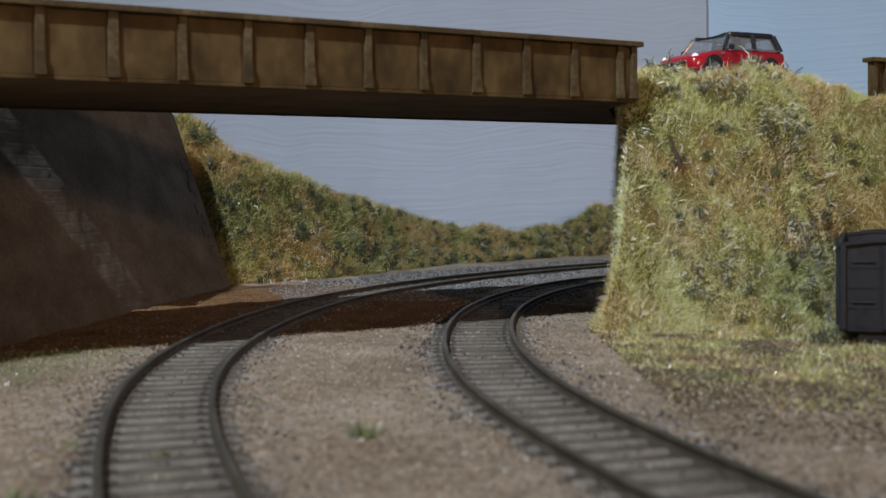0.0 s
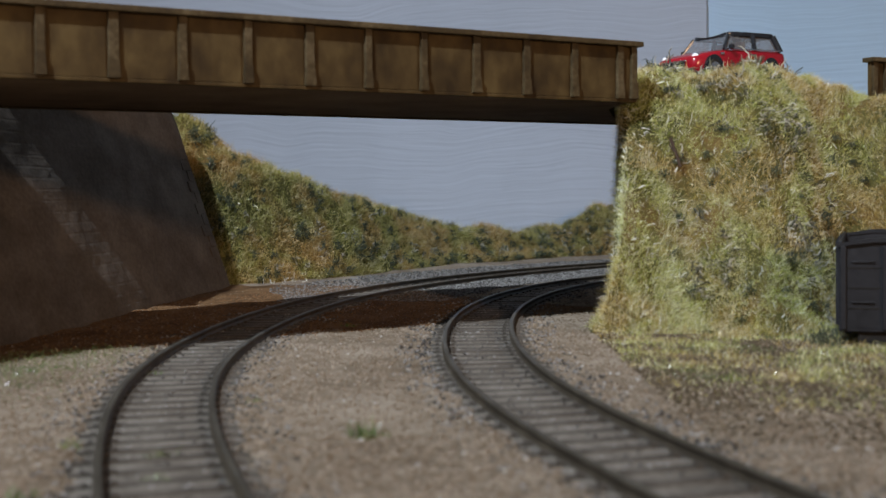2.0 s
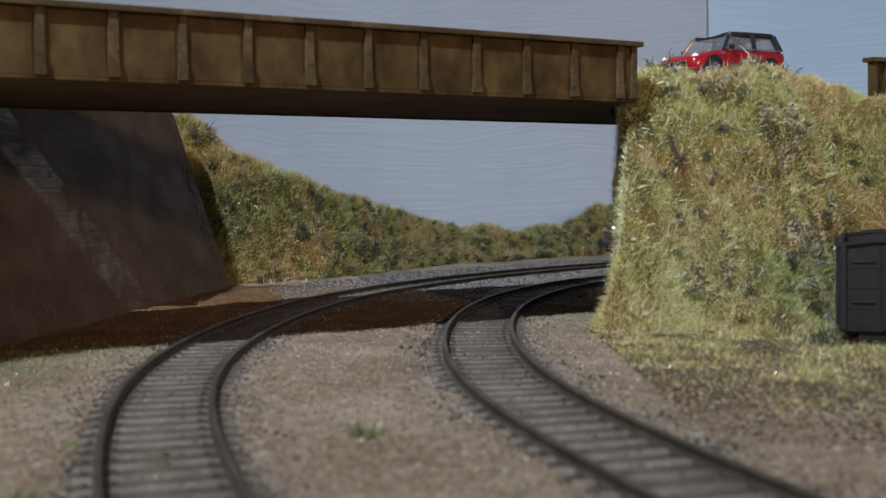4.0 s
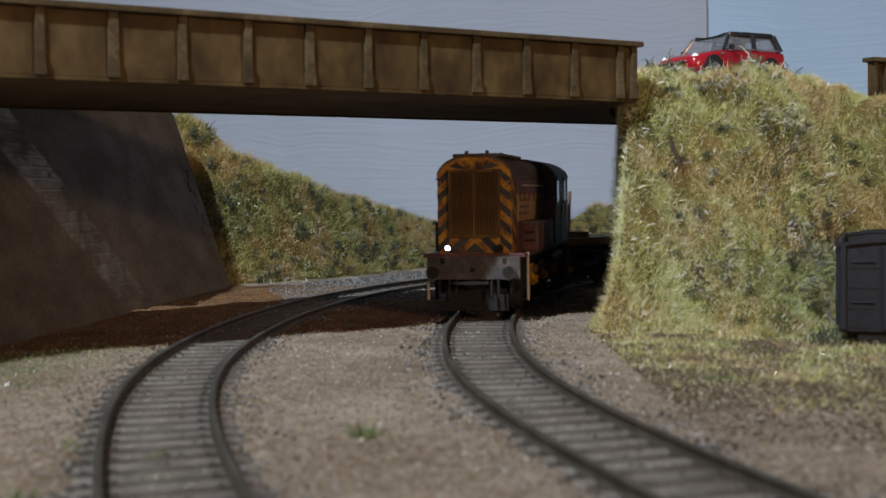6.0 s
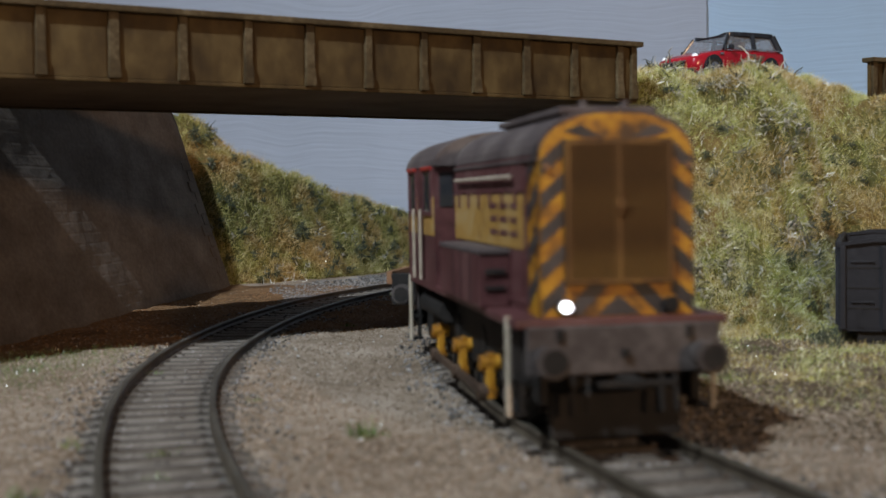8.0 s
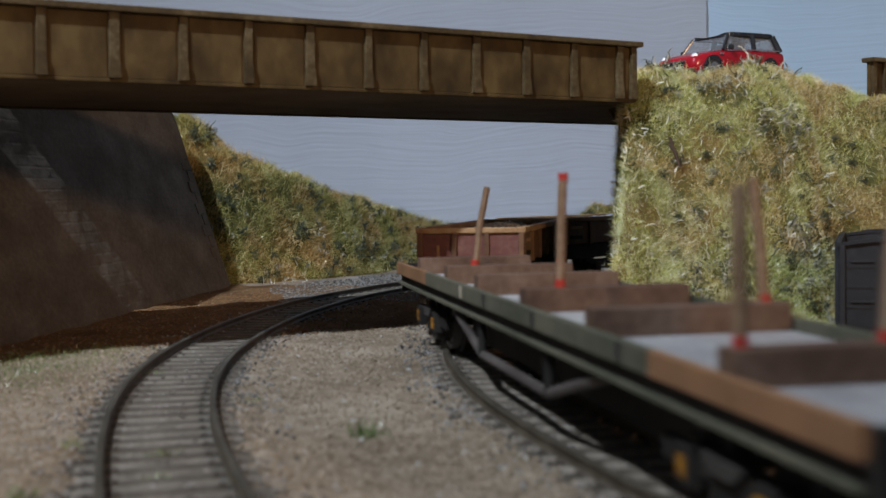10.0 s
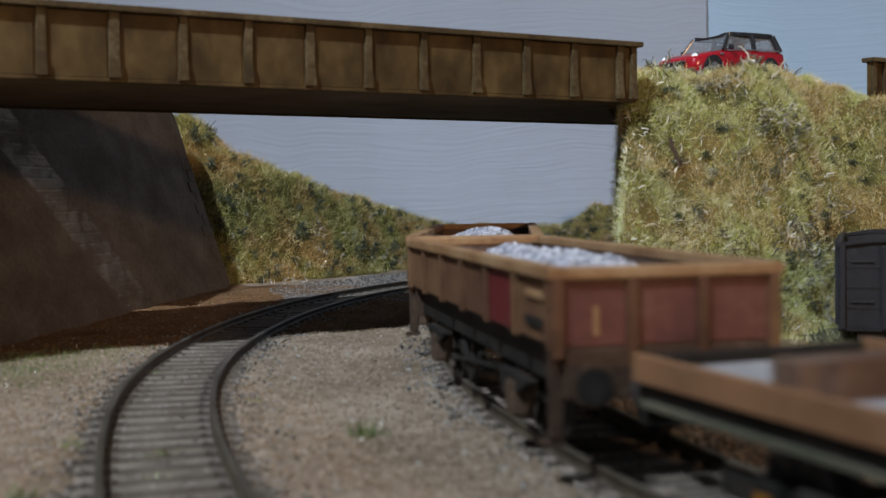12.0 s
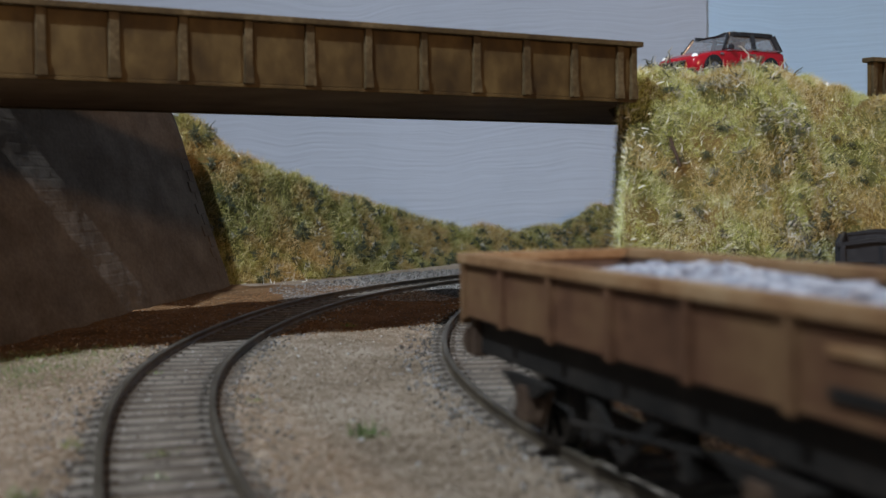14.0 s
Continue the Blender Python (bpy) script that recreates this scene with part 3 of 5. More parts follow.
def build_banks():
    v, f = sheet(np.arange(36, 330, 1.6), np.arange(312, 472, 1.6), right_bank)
    tagged(rawpart("right_bank", v, f, TURF, smooth=True), "steep rough grassy embankment beside the bridge", "embankment", kind="structure")
    v, f = sheet(np.arange(-190, 240, 2.4), np.arange(536, 832, 2.4), far_bank)
    tagged(rawpart("far_bank", v, f, TURF, smooth=True), "low rough grassy bank below the sky board", "embankment", kind="structure")
    n = 420000
    x, y = RNG.uniform(40, 205, n), 320 + 104 * RNG.random(n) ** 1.1
    clump = lumps(x, y, 0.17, 33.0) + 0.5 * lumps(x, y, 0.4, 35.0)
    keep = (right_bank(x, y) > -3.5) & (RNG.random(n) < 0.38 + smooth(-0.42, 0.12, clump))
    x, y, clump = x[keep], y[keep], clump[keep]
    grass("bank_grass", right_bank, x, y, 2.5 * (1.0 + 0.8 * np.clip(clump, -0.6, 0.8)), "long dry yellow-green grass covering the steep bank")
    n = 190000
    x, y = RNG.uniform(-125, 135, n), RNG.random(n)
    y = np.interp(x, FOOT_X, FOOT_Y) + 70 * y ** 1.3
    clump = lumps(x, y, 0.12, 53.0) + 0.5 * lumps(x, y, 0.3, 55.0)
    keep = (far_bank(x, y) > -3.5) & (y < 828) & (RNG.random(n) < 0.28 + smooth(-0.45, 0.15, clump))
    x, y, clump = x[keep], y[keep], clump[keep]
    grass("far_bank_grass", far_bank, x, y, 4.6 * (1.0 + 0.8 * np.clip(clump, -0.6, 0.8)), "long ochre and green grass on the far bank", wide=0.085, material=FAR_GRASS)
    n = 420
    x = RNG.uniform(-118, 130, n)
    y = np.interp(x, FOOT_X, FOOT_Y) + RNG.uniform(22, 46, n)
    grass("wispy_stalks", far_bank, x, y, 8.5, "tall thin stalks against the sky board", 0.85, 0.08, FAR_GRASS)
    # grass that thins out over the flat in front of the steep bank
    n = 150000
    x, y = RNG.uniform(40, 175, n), RNG.uniform(190, 350, n)
    d = near_track(x, y)
    edge = y + 0.62 * (x - 55) + 26 * lumps(x, y, 0.035, 27.0)
    keep = (d > 20 + RNG.normal(0, 3, n)) & (RNG.random(n) < (0.36 + 0.9 * lumps(x, y, 0.07, 21.0)) * smooth(200, 300, edge))
    grass("verge_grass", ground_height, x[keep], y[keep], 2.3, "thin yellow-green grass straggling over the sandy verge", material=GRASS)
    keep = (d > 24 + RNG.normal(0, 3, n)) & (RNG.random(n) < 0.55 * smooth(0.05, 0.4, lumps(x, y, 0.05, 41.0)) * smooth(215, 280, edge))
    grass("verge_moss", ground_height, x[keep], y[keep], 1.7, "low green growth in patches on the verge", material=GREEN)
    m = 70000
    sx, sy = RNG.uniform(40, 170, m), RNG.uniform(165, 345, m)
    sd = near_track(sx, sy)
    line = sy + 0.62 * (sx - 55) + 22 * lumps(sx, sy, 0.04, 29.0)
    keep = (sd > 17 + RNG.normal(0, 2, m)) & (RNG.random(m) < smooth(165, 250, line) * (0.7 + 0.6 * lumps(sx, sy, 0.06, 37.0)))
    sx, sy = sx[keep], sy[keep]
    grains("verge_soil", sx, sy, ground_height(sx, sy) + 0.15, RNG.uniform(0.2, 0.6, len(sx)), SOIL, "dark brown soil crumbs strewn over the verge")
    cx, cy = RNG.uniform(84, 160, 44), RNG.uniform(286, 334, 44)
    twigs("verge_twigs", ground_height, list(zip(cx, cy)), "dark scrub and twigs below the bank", DARKLEAF, 4.0, 24, 0.2)
    cx, cy = RNG.uniform(66, 165, 120), RNG.uniform(334, 379, 120)
    twigs("bank_twigs", right_bank, list(zip(cx, cy)), "tangled pale grey lichen twigs in the grass", TWIG, 5.0, 9, 0.24, 1.7)
    cx, cy = RNG.uniform(62, 165, 120), RNG.uniform(326, 392, 120)
    twigs("bank_foliage", right_bank, list(zip(cx, cy)), "small dark green weeds in the grass", DARKLEAF, 2.8, 22, 0.16, 1.3)
    # glints of the grass, put in as near-white fibres
    n = 900
    x, y = 52 + 110 * RNG.random(n) ** 1.6, RNG.uniform(318, 392, n)
    keep = right_bank(x, y) > -3
    grass("glint_fibres", right_bank, x[keep], y[keep], 3.0, "pale fibres standing in for glints on the bank grass", 0.4, 0.16, PALE_FIBRE)
    # paler grass towards the bank's lower left
    n = 26000
    x, y = 50 + 34 * RNG.random(n) ** 1.5, 316 + 36 * RNG.random(n)
    keep = (right_bank(x, y) > -4) & (RNG.random(n) < 0.5 + lumps(x, y, 0.1, 61.0))
    grass("pale_foot_grass", right_bank, x[keep], y[keep], 3.2, "pale grass at the foot of the bank", material=PALE_GRASS)
    n = 60
    x, y = RNG.normal(-73, 6, n), RNG.normal(563, 6, n)
    grass("pale_weed", far_bank, x, y, 5.0, "pale shiny weed at the foot of the far bank", 0.5, 0.22, PALE_FIBRE)
    cx = RNG.uniform(-118, 130, 200)
    cy = np.interp(cx, FOOT_X, FOOT_Y) + RNG.uniform(3, 46, 200)
    twigs("far_bank_foliage", far_bank, list(zip(cx, cy)), "small dark weeds among the far grass", DARKLEAF, 4.2, 24, 0.26, 2.2)
    cx = RNG.uniform(-118, 130, 90)
    cy = np.interp(cx, FOOT_X, FOOT_Y) + RNG.uniform(8, 46, 90)
    twigs("far_bank_twigs", far_bank, list(zip(cx, cy)), "pale grey twigs among the far grass", TWIG, 4.2, 9, 0.26, 2.4)


build_banks()


def tuft(x, y, n, size, label):
    """A small clump of green blades growing from the sand."""
    px, py = x + RNG.normal(0, size * 0.4, n), y + RNG.normal(0, size * 0.4, n)
    ob = grass("grass_tuft", lambda a, b: np.maximum(ground_height(a, b), -2.4), px, py, size, label, 0.75, 0.13, GREEN)
    ob["category"] = "tuft"
    return ob


for x, y, n, size in ((-12.5, 190, 70, 3.2), (-42, 178, 40, 2.4), (-57, 184, 30, 2.2), (-54, 152, 40, 2.3), (-39.5, 163, 22, 1.8), (-28, 348, 40, 2.4), (-63, 262, 26, 2.0), (-35, 225, 18, 1.6)):
    tuft(x, y, n, size, "small tuft of green grass in the sand")
pick = RNG.uniform(0, 1, (24000, 2))
vx, vy = -130 + 66 * pick[:, 0] ** 0.7, 195 + 112 * pick[:, 1]
keep = (RNG.random(24000) < 0.6 * smooth(-66, -100, vx) * smooth(200, 290, vy)) & (near_track(vx, vy) > 14)
grass("left_verge_grass", ground_height, vx[keep], vy[keep], 2.0, "sparse olive grass at the edge of the sandy ground", material=GREEN)
n = 160
fx, fy = RNG.uniform(-70, 70, n), RNG.uniform(110, 330, n)
PALE = surface("pale_chips", [(0.36, 0.34, 0.31), (0.52, 0.5, 0.47)], 0.6, 100, 800, 0.0)
grains("pale_chippings", fx, fy, ground_height(fx, fy) + 0.25, RNG.uniform(0.25, 0.6, n), PALE, "a few pale stone chips on the sand")


# ---- a pale lichen tangle beside the car and a fallen stick on the slope ----
ob = twigs("lichen_tangle", right_bank, [(106, 402), (109, 403), (112, 402), (115, 403)], "pale tangled lichen on the crest of the bank", TWIG, 6.0, 20, 0.36, 3.4)


def fallen_stick(x, z, dx, dz):
    y = min(np.arange(325, 400, 0.5), key=lambda q: abs(float(right_bank(np.array([x]), np.array([q]))[0]) - z))
    bm = rod((x, y - 2.6, z + dz), (x + dx, y - 3.6, z - dz), 0.55, 7, 0.4)
    rod((x + dx * 0.4, y - 3.0, z), (x + dx * 0.4 - 1.2, y - 1.2, z + 2.4), 0.3, 6, 0.2, bm=bm)
    tagged(part("fallen_stick", bm, STICK), "short dark brown stick lying on the grassy bank", "stick")


STICK = surface("dark_bark", [(0.04, 0.024, 0.016), (0.08, 0.05, 0.033)], 0.85, 120, 900, 0.2)
fallen_stick(66.5, 47.0, 2.6, 4.2)
# ---- rolling stock: origin on the rail tops at the middle of the vehicle, +y towards its front ----
MAROON = surface("dirty_maroon_paint", [(0.05, 0.018, 0.018), (0.085, 0.03, 0.03), (0.12, 0.06, 0.055)], 0.5, 60, 700, 0.06, spec=0.4)
ROOFP = surface("weathered_brown_roof", [(0.045, 0.034, 0.033), (0.075, 0.058, 0.055), (0.12, 0.10, 0.09)], 0.7, 70, 600, 0.1, spec=0.3)
YELLOW = surface("grimy_yellow_paint", [(0.045, 0.02, 0.008), (0.30, 0.125, 0.008), (0.46, 0.235, 0.014)], 0.5, 150, 600, 0.06, spec=0.4)
STRIPE = surface("faded_gold_stripe", [(0.18, 0.095, 0.03), (0.33, 0.19, 0.045), (0.36, 0.26, 0.12)], 0.55, 70, 500, 0.06, spec=0.35)
BLACK = surface("worn_black_paint", [(0.018, 0.017, 0.018), (0.032, 0.029, 0.029), (0.06, 0.052, 0.05)], 0.55, 90, 700, 0.08, spec=0.35)
SOOT = surface("underframe_black", [(0.007, 0.0065, 0.006), (0.014, 0.0125, 0.011), (0.028, 0.023, 0.019)], 0.75, 90, 700, 0.12, spec=0.25)
BEAM = surface("dusty_buffer_beam", [(0.038, 0.030, 0.028), (0.06, 0.05, 0.046), (0.10, 0.085, 0.077)], 0.7, 90, 700, 0.08, spec=0.3)
RUSTSLAT = surface("rusty_radiator", [(0.05, 0.022, 0.007), (0.105, 0.05, 0.013), (0.20, 0.11, 0.028)], 0.6, 120, 700, 0.08, stretch=(1, 1, 0.2), spec=0.3)
CREAM = surface("grubby_cream_paint", [(0.32, 0.27, 0.2), (0.48, 0.42, 0.33)], 0.6, 100, 800, 0.04)
REDP = surface("red_paint", [(0.28, 0.02, 0.014), (0.38, 0.04, 0.028)], 0.45, 100, 800, 0.03)
ORANGE = surface("orange_primer_patch", [(0.17, 0.085, 0.04), (0.25, 0.125, 0.06)], 0.7, 80, 700, 0.08)
GLASS = surface("dark_window_glass", [(0.02, 0.022, 0.025), (0.035, 0.038, 0.042)], 0.12, 30, 400, 0.0, spec=0.6)
STEEL = surface("grey_wheel_steel", [(0.05, 0.047, 0.045), (0.10, 0.095, 0.09)], 0.45, 90, 700, 0.05, metal=0.5)
BROWN = surface("rust_brown_wagon_paint", [(0.05, 0.022, 0.012), (0.105, 0.05, 0.026), (0.155, 0.088, 0.042)], 0.65, 45, 500, 0.1, fine_mix=0.25, spec=0.3)
RUSTRED = surface("faded_red_brown_panel", [(0.075, 0.028, 0.024), (0.115, 0.042, 0.034), (0.15, 0.075, 0.055)], 0.65, 50, 500, 0.1, spec=0.3)
CRIMSON = surface("fresh_crimson_panel", [(0.075, 0.008, 0.010), (0.115, 0.014, 0.016)], 0.55, 50, 500, 0.06, spec=0.35)
LIP = surface("worn_wagon_lip", [(0.17, 0.085, 0.038), (0.26, 0.15, 0.072), (0.33, 0.22, 0.12)], 0.65, 50, 600, 0.1, spec=0.3)
DARKRUST = surface("dark_rusty_iron", [(0.03, 0.018, 0.012), (0.055, 0.034, 0.022), (0.085, 0.055, 0.036)], 0.75, 90, 700, 0.12, spec=0.25)
INSIDE = surface("wagon_inside", [(0.06, 0.034, 0.025), (0.10, 0.058, 0.042), (0.14, 0.09, 0.07)], 0.75, 60, 500, 0.1)
LOAD = surface("pale_ballast_load", [(0.20, 0.21, 0.25), (0.34, 0.355, 0.41), (0.52, 0.54, 0.60)], 0.8, 90, 900, 0.0, island=0.75)
TIMBER = surface("brown_bolster_timber", [(0.065, 0.036, 0.024), (0.105, 0.062, 0.042), (0.15, 0.098, 0.072)], 0.75, 60, 600, 0.15, spec=0.25)
POSTP = surface("bare_wood_post", [(0.12, 0.07, 0.04), (0.19, 0.12, 0.075), (0.25, 0.17, 0.11)], 0.75, 80, 700, 0.12, spec=0.25)
PLANK = surface("grey_deck_boards", [(0.20, 0.19, 0.195), (0.29, 0.28, 0.285), (0.37, 0.36, 0.36)], 0.85, 60, 600, 0.1, spec=0.2)
OLIVE = surface("olive_side_plank", [(0.045, 0.046, 0.032), (0.08, 0.078, 0.055), (0.115, 0.105, 0.075)], 0.8, 50, 600, 0.15, spec=0.2)
SLATE = surface("dark_slate_wagon_paint", [(0.008, 0.008, 0.010), (0.013, 0.013, 0.016), (0.023, 0.023, 0.026)], 0.6, 60, 600, 0.1, spec=0.35)
LAMPGLOW = bpy.data.materials.new("headlight_glow")
LAMPGLOW.use_nodes = True
LAMPGLOW.node_tree.nodes["Principled BSDF"].inputs["Emission Color"].default_value = (0.93, 0.92, 1.0, 1)
LAMPGLOW.node_tree.nodes["Principled BSDF"].inputs["Emission Strength"].default_value = 10

LEAD, SPEED = 872.4, 95.3          # the engine's front along the siding at the start, and the pace in mm per second
TURNING = []                        # wheelsets: object, radius
RODS = []                           # coupling rods: object, throw


def wheelset(parent, y, r, x=8.6, tread=2.0, spokes=9, crank=0.0, name="wheelset"):
    """An axle with two wheels that turns; it may carry cranks outside the frames."""
    ax = part(name, rod((-x, 0, 0), (x, 0, 0), 0.9, 10), STEEL, parent)
    for d in (-1, 1):
        bm = rod((d * (x - tread / 2), 0, 0), (d * (x + tread / 2), 0, 0), r, 36, bevel=0.2)
        rod((d * (x - tread / 2 - 0.8), 0, 0), (d * (x - tread / 2), 0, 0), r + 0.75, 36, bm=bm)
        part("wheel", bm, STEEL, ax, "dark steel wheel")
        bm = rod((d * (x + tread / 2), 0, 0), (d * (x + tread / 2 + 0.5), 0, 0), r * 0.22, 16)
        for k in range(spokes):
            a = 2 * math.pi * k / spokes
            rod((d * (x + tread / 2 + 0.15), 0, 0), (d * (x + tread / 2 + 0.15), math.cos(a) * r * 0.85, math.sin(a) * r * 0.85), 0.42, 6, bm=bm)
        part("wheel_spokes", bm, SOOT, ax)
        if crank:
            bm = box(d * 13.0 - 0.7, -1.2, -1.6, d * 13.0 + 0.7, 1.2, crank + 1.2, 0.35)
            rod((d * 11.2, 0, 0), (d * 14.6, 0, 0), 1.3, 12, bm=bm)
            rod((d * 12.0, 0, crank), (d * 15.0, 0, crank), 0.9, 12, bm=bm)
            part("crank", bm, YELLOW, ax, "bright yellow crank")
    ax.location = (0, y * MM, r * MM)
    TURNING.append((ax, r, y))
    return ax


def buffers(parent, y, d, z=13.3, x=11.05, mat=BEAM, head=2.35):
    for s in (-1, 1):
        bm = rod((s * x, y, z), (s * x, y + d * 3.4, z), 1.25, 16, bevel=0.15)
        rod((s * x, y, z), (s * x, y + d * 1.4, z), 1.8, 16, bm=bm, bevel=0.15)
        b = part("buffer", bm, mat, parent)
        bm = rod((s * x, y + d * 3.4, z), (s * x, y + d * 4.5, z), head, 28, bevel=0.35)
        part("buffer_head", bm, mat, b)
        part("buffer_face", rod((s * x, y + d * 4.45, z), (s * x, y + d * 4.6, z), head - 0.6, 24), SOOT, b, "black greased buffer face")


def coupling(parent, y, d, z=10.2):
    bm = box(-1.2, min(y, y + d * 7), z - 0.5, 1.2, max(y, y + d * 7), z + 0.5, 0.2)
    box(-5.5, y + d * 6.4 - 0.4, z - 0.4, 5.5, y + d * 6.4 + 0.4, z + 0.5, 0.2, bm)
    part("coupling", bm, SOOT, parent)


def hood_outline(w, low, eave, top, steps=7):
    """Half-round topped outline in x, z."""
    pts = [(w, low), (w, eave)]
    for i in range(1, steps):
        a = math.pi / 2 * i / steps
        pts.append((w * (0.18 + 0.82 * math.cos(a)) if i < steps else 0, eave + (top - eave) * math.sin(a)))
    pts.append((w * 0.18, top))
    return pts + [(-x, z) for x, z in reversed(pts)]


def build_shunter():
    e = thing("diesel_shunter", "weathered maroon diesel shunter with yellow and black striped nose", "locomotive")
    NOSE = 2.3          # how far the nose panel stands ahead of its drawn place
    # frame and running plate
    part("running_plate", box(-15.2, -51.5, 17.3, 15.2, 51.5, 18.5, 0.25), MAROON, e)
    part("buffer_beam", box(-13.8, 50.6, 10.9, 13.8, 52.4, 17.6, 0.3), BEAM, e, "dusty grey buffer beam")
    part("buffer_beam", box(-13.8, -52.4, 10.9, 13.8, -50.6, 17.6, 0.3), BEAM, e)
    for s in (-1, 1):
        bm = box(s * 10.9 - 0.5, -50, 6.5, s * 10.9 + 0.5, 50, 17.4, 0.2)
        for y in (-35, -12, 11, 34):
            rod((s * 10.3, y, 11), (s * 11.7, y, 11), 2.6, 18, bm=bm)
        part("outside_frame", bm, SOOT, e)
    part("chassis_block", box(-6.5, -45, 4, 6.5, 46, 17.3, 0.5), SOOT, e)
    part("guard_plate", box(-9.5, 46.5, 1.2, 9.5, 48, 8, 0.4), SOOT, e)
    # bonnet
    shell = hood_outline(11.2, 18.4, 41.0, 46.9)
    part("bonnet", prism(shell, "y", -15, 48.7), MAROON, e, "dirty maroon engine bonnet")
    nose = part("nose_panel", prism([(x * 0.985, z if z < 19 else 18.4 + (z - 18.4) * 0.992) for x, z in shell], "y", 46.3, 47.3, bevel=0.25), YELLOW, e, "grimy yellow nose with black wasp stripes")
    nose.location.y = NOSE * MM
    strips = []
    for z in (18.7, 23.6, 28.5, 33.4, 38.0):
        strips.append([(7.6, z + 3.0), (10.95, z), (10.95, z + 2.3), (7.6, z + 5.3)])
    strips += [[(1.2, 23.3), (4.0, 23.3), (8.4, 18.7), (5.6, 18.7)], [(2.0, 43.3), (5.2, 45.2), (7.6, 44.2), (4.8, 43.3)]]
    for o in strips:
        for s in (1, -1):
            part("wasp_stripe", prism([(s * x, z) for x, z in o], "y", 47.25, 47.4), BLACK, nose)
    part("wasp_stripe", prism([(-3.2, 18.7), (3.2, 18.7), (0, 21.6)], "y", 47.25, 47.4), BLACK, nose)
    for s in (1, -1):
        for z in (19.5, 25.5, 31.5, 37.0):
            bm = prism([(41.0, z), (46.4, z + 3.4), (46.4, z + 5.9), (41.0, z + 2.5)], "x", s * 11.15, s * 11.32)
            part("wasp_stripe", bm, BLACK, nose)
        bm = prism([(40.6, 18.6), (46.4, 18.6), (46.4, 40.4), (40.6, 40.4)], "x", s * 11.1, s * 11.22)
        part("nose_corner_panel", bm, YELLOW, nose)
    # radiator
    rad = part("radiator", box(-7.3, 47.2, 23.4, 7.3, 47.6, 42.7, 0.1), SOOT, e, "rusty slatted radiator grille")
    rad.location.y = NOSE * MM
    bm = box(-7.6, 47.2, 42.2, 7.6, 48.3, 43.1, 0.15)
    box(-7.6, 47.2, 23.0, 7.6, 48.3, 23.9, 0.15, bm)
    for x in (-7.3, 0, 7.3):
        box(x - 0.42, 47.2, 23.2, x + 0.42, 48.35, 43, 0.12, bm)
    part("radiator_frame", bm, RUSTSLAT, rad)
    first = part("slat", box(-0.17, 47.4, 23.8, 0.17, 48.4, 42.3, 0.06), RUSTSLAT, rad)
    first.location.x = -6.55 * MM
    for i in range(1, 18):
        o = new("slat", first.data)
        o.parent, o.location.x = rad, (-6.55 + (i % 9) * 0.72 + (7.35 if i >= 9 else 0)) * MM
    bm = rod((0, 48.2, 34.2), (0, 48.9, 34.2), 0.9, 14)
    box(-0.35, 48.3, 32.6, 0.35, 48.8, 36.4, 0.12, bm)
    part("radiator_handle", bm, RUSTSLAT, rad)
    # lamps
    lampbox = part("headlight", rod((7.9, 49.4, 20.1), (7.9, 50.9, 20.1), 1.15, 20, bevel=0.15), BLACK, e)
    part("lens", rod((7.9, 50.85, 20.1), (7.9, 51.05, 20.1), 0.72, 20), LAMPGLOW, lampbox, "lit white headlight")
    bm = rod((-7.4, 49.4, 20.0), (-7.4, 51.0, 20.0), 1.15, 20, bevel=0.2)
    part("unlit_lamp", bm, SOOT, e)
    for s in (-1, 1):
        part("marker_lamp", rod((s * 10.2, 49.2, 39.4), (s * 10.2, 50.2, 39.4), 0.45, 12), ORANGE, e, "small dull orange marker lamp")
        part("rain_strip", box(s * 11.2 - 0.45, -15, 40.2, s * 11.2 + 0.45, 49.1, 40.7, 0.1), ROOFP, e)
    # roof
    cap = [(x * 1.012, 41.1 + (z - 41.0) * 1.05) for x, z in shell if z >= 41.0]
    part("bonnet_roof", prism(cap, "y", -15, 49.2, bevel=0.12), ROOFP, e, "brown weathered bonnet roof")
    bm = box(-7.2, 6, 46.8, 7.2, 45.6, 47.9, 0.4)
    part("roof_hatch", bm, ROOFP, e)
    for x, y in ((-3, 44), (3.2, 44), (-3, 20), (3.2, 20)):
        part("lifting_eye", rod((x, y, 47.7), (x, y, 48.8), 0.55, 10), ROOFP, e)
    part("exhaust", rod((0, 0, 46), (0, 0, 49), 1.6, 16, bevel=0.2), SOOT, e)
    # side panels, doors and stripe
    for s in (-1, 1):
        st = part("side_stripe", box(*sorted((s * 11.1, s * 11.36))[:1], -14.5, 27.6, sorted((s * 11.1, s * 11.36))[1], 40.4, 35.6, 0.05), STRIPE, e, "faded gold stripe along the bonnet")
        for y0, y1 in ((32.5, 37), (25, 30.5), (18, 23)):
            for z in (29.3, 31.4, 33.5):
                part("lettering_bar", box(min(s * 11.3, s * 11.46), y0, z, max(s * 11.3, s * 11.46), y1, z + 0.9), MAROON, st)
        for i in range(6):
            y = -13.5 + 9.1 * i
            part("bonnet_door", box(min(s * 11.15, s * 11.42), y, 19.6, max(s * 11.15, s * 11.42), y + 8.6, 27.2, 0.08), MAROON, e)
            part("bonnet_door", box(min(s * 11.15, s * 11.42), y, 36.0, max(s * 11.15, s * 11.42), y + 8.6, 40.0, 0.08), MAROON, e)
            part("hinge", box(min(s * 11.3, s * 11.7), y + 4, 33.4, max(s * 11.3, s * 11.7), y + 4.7, 36.5, 0.05), MAROON, e)
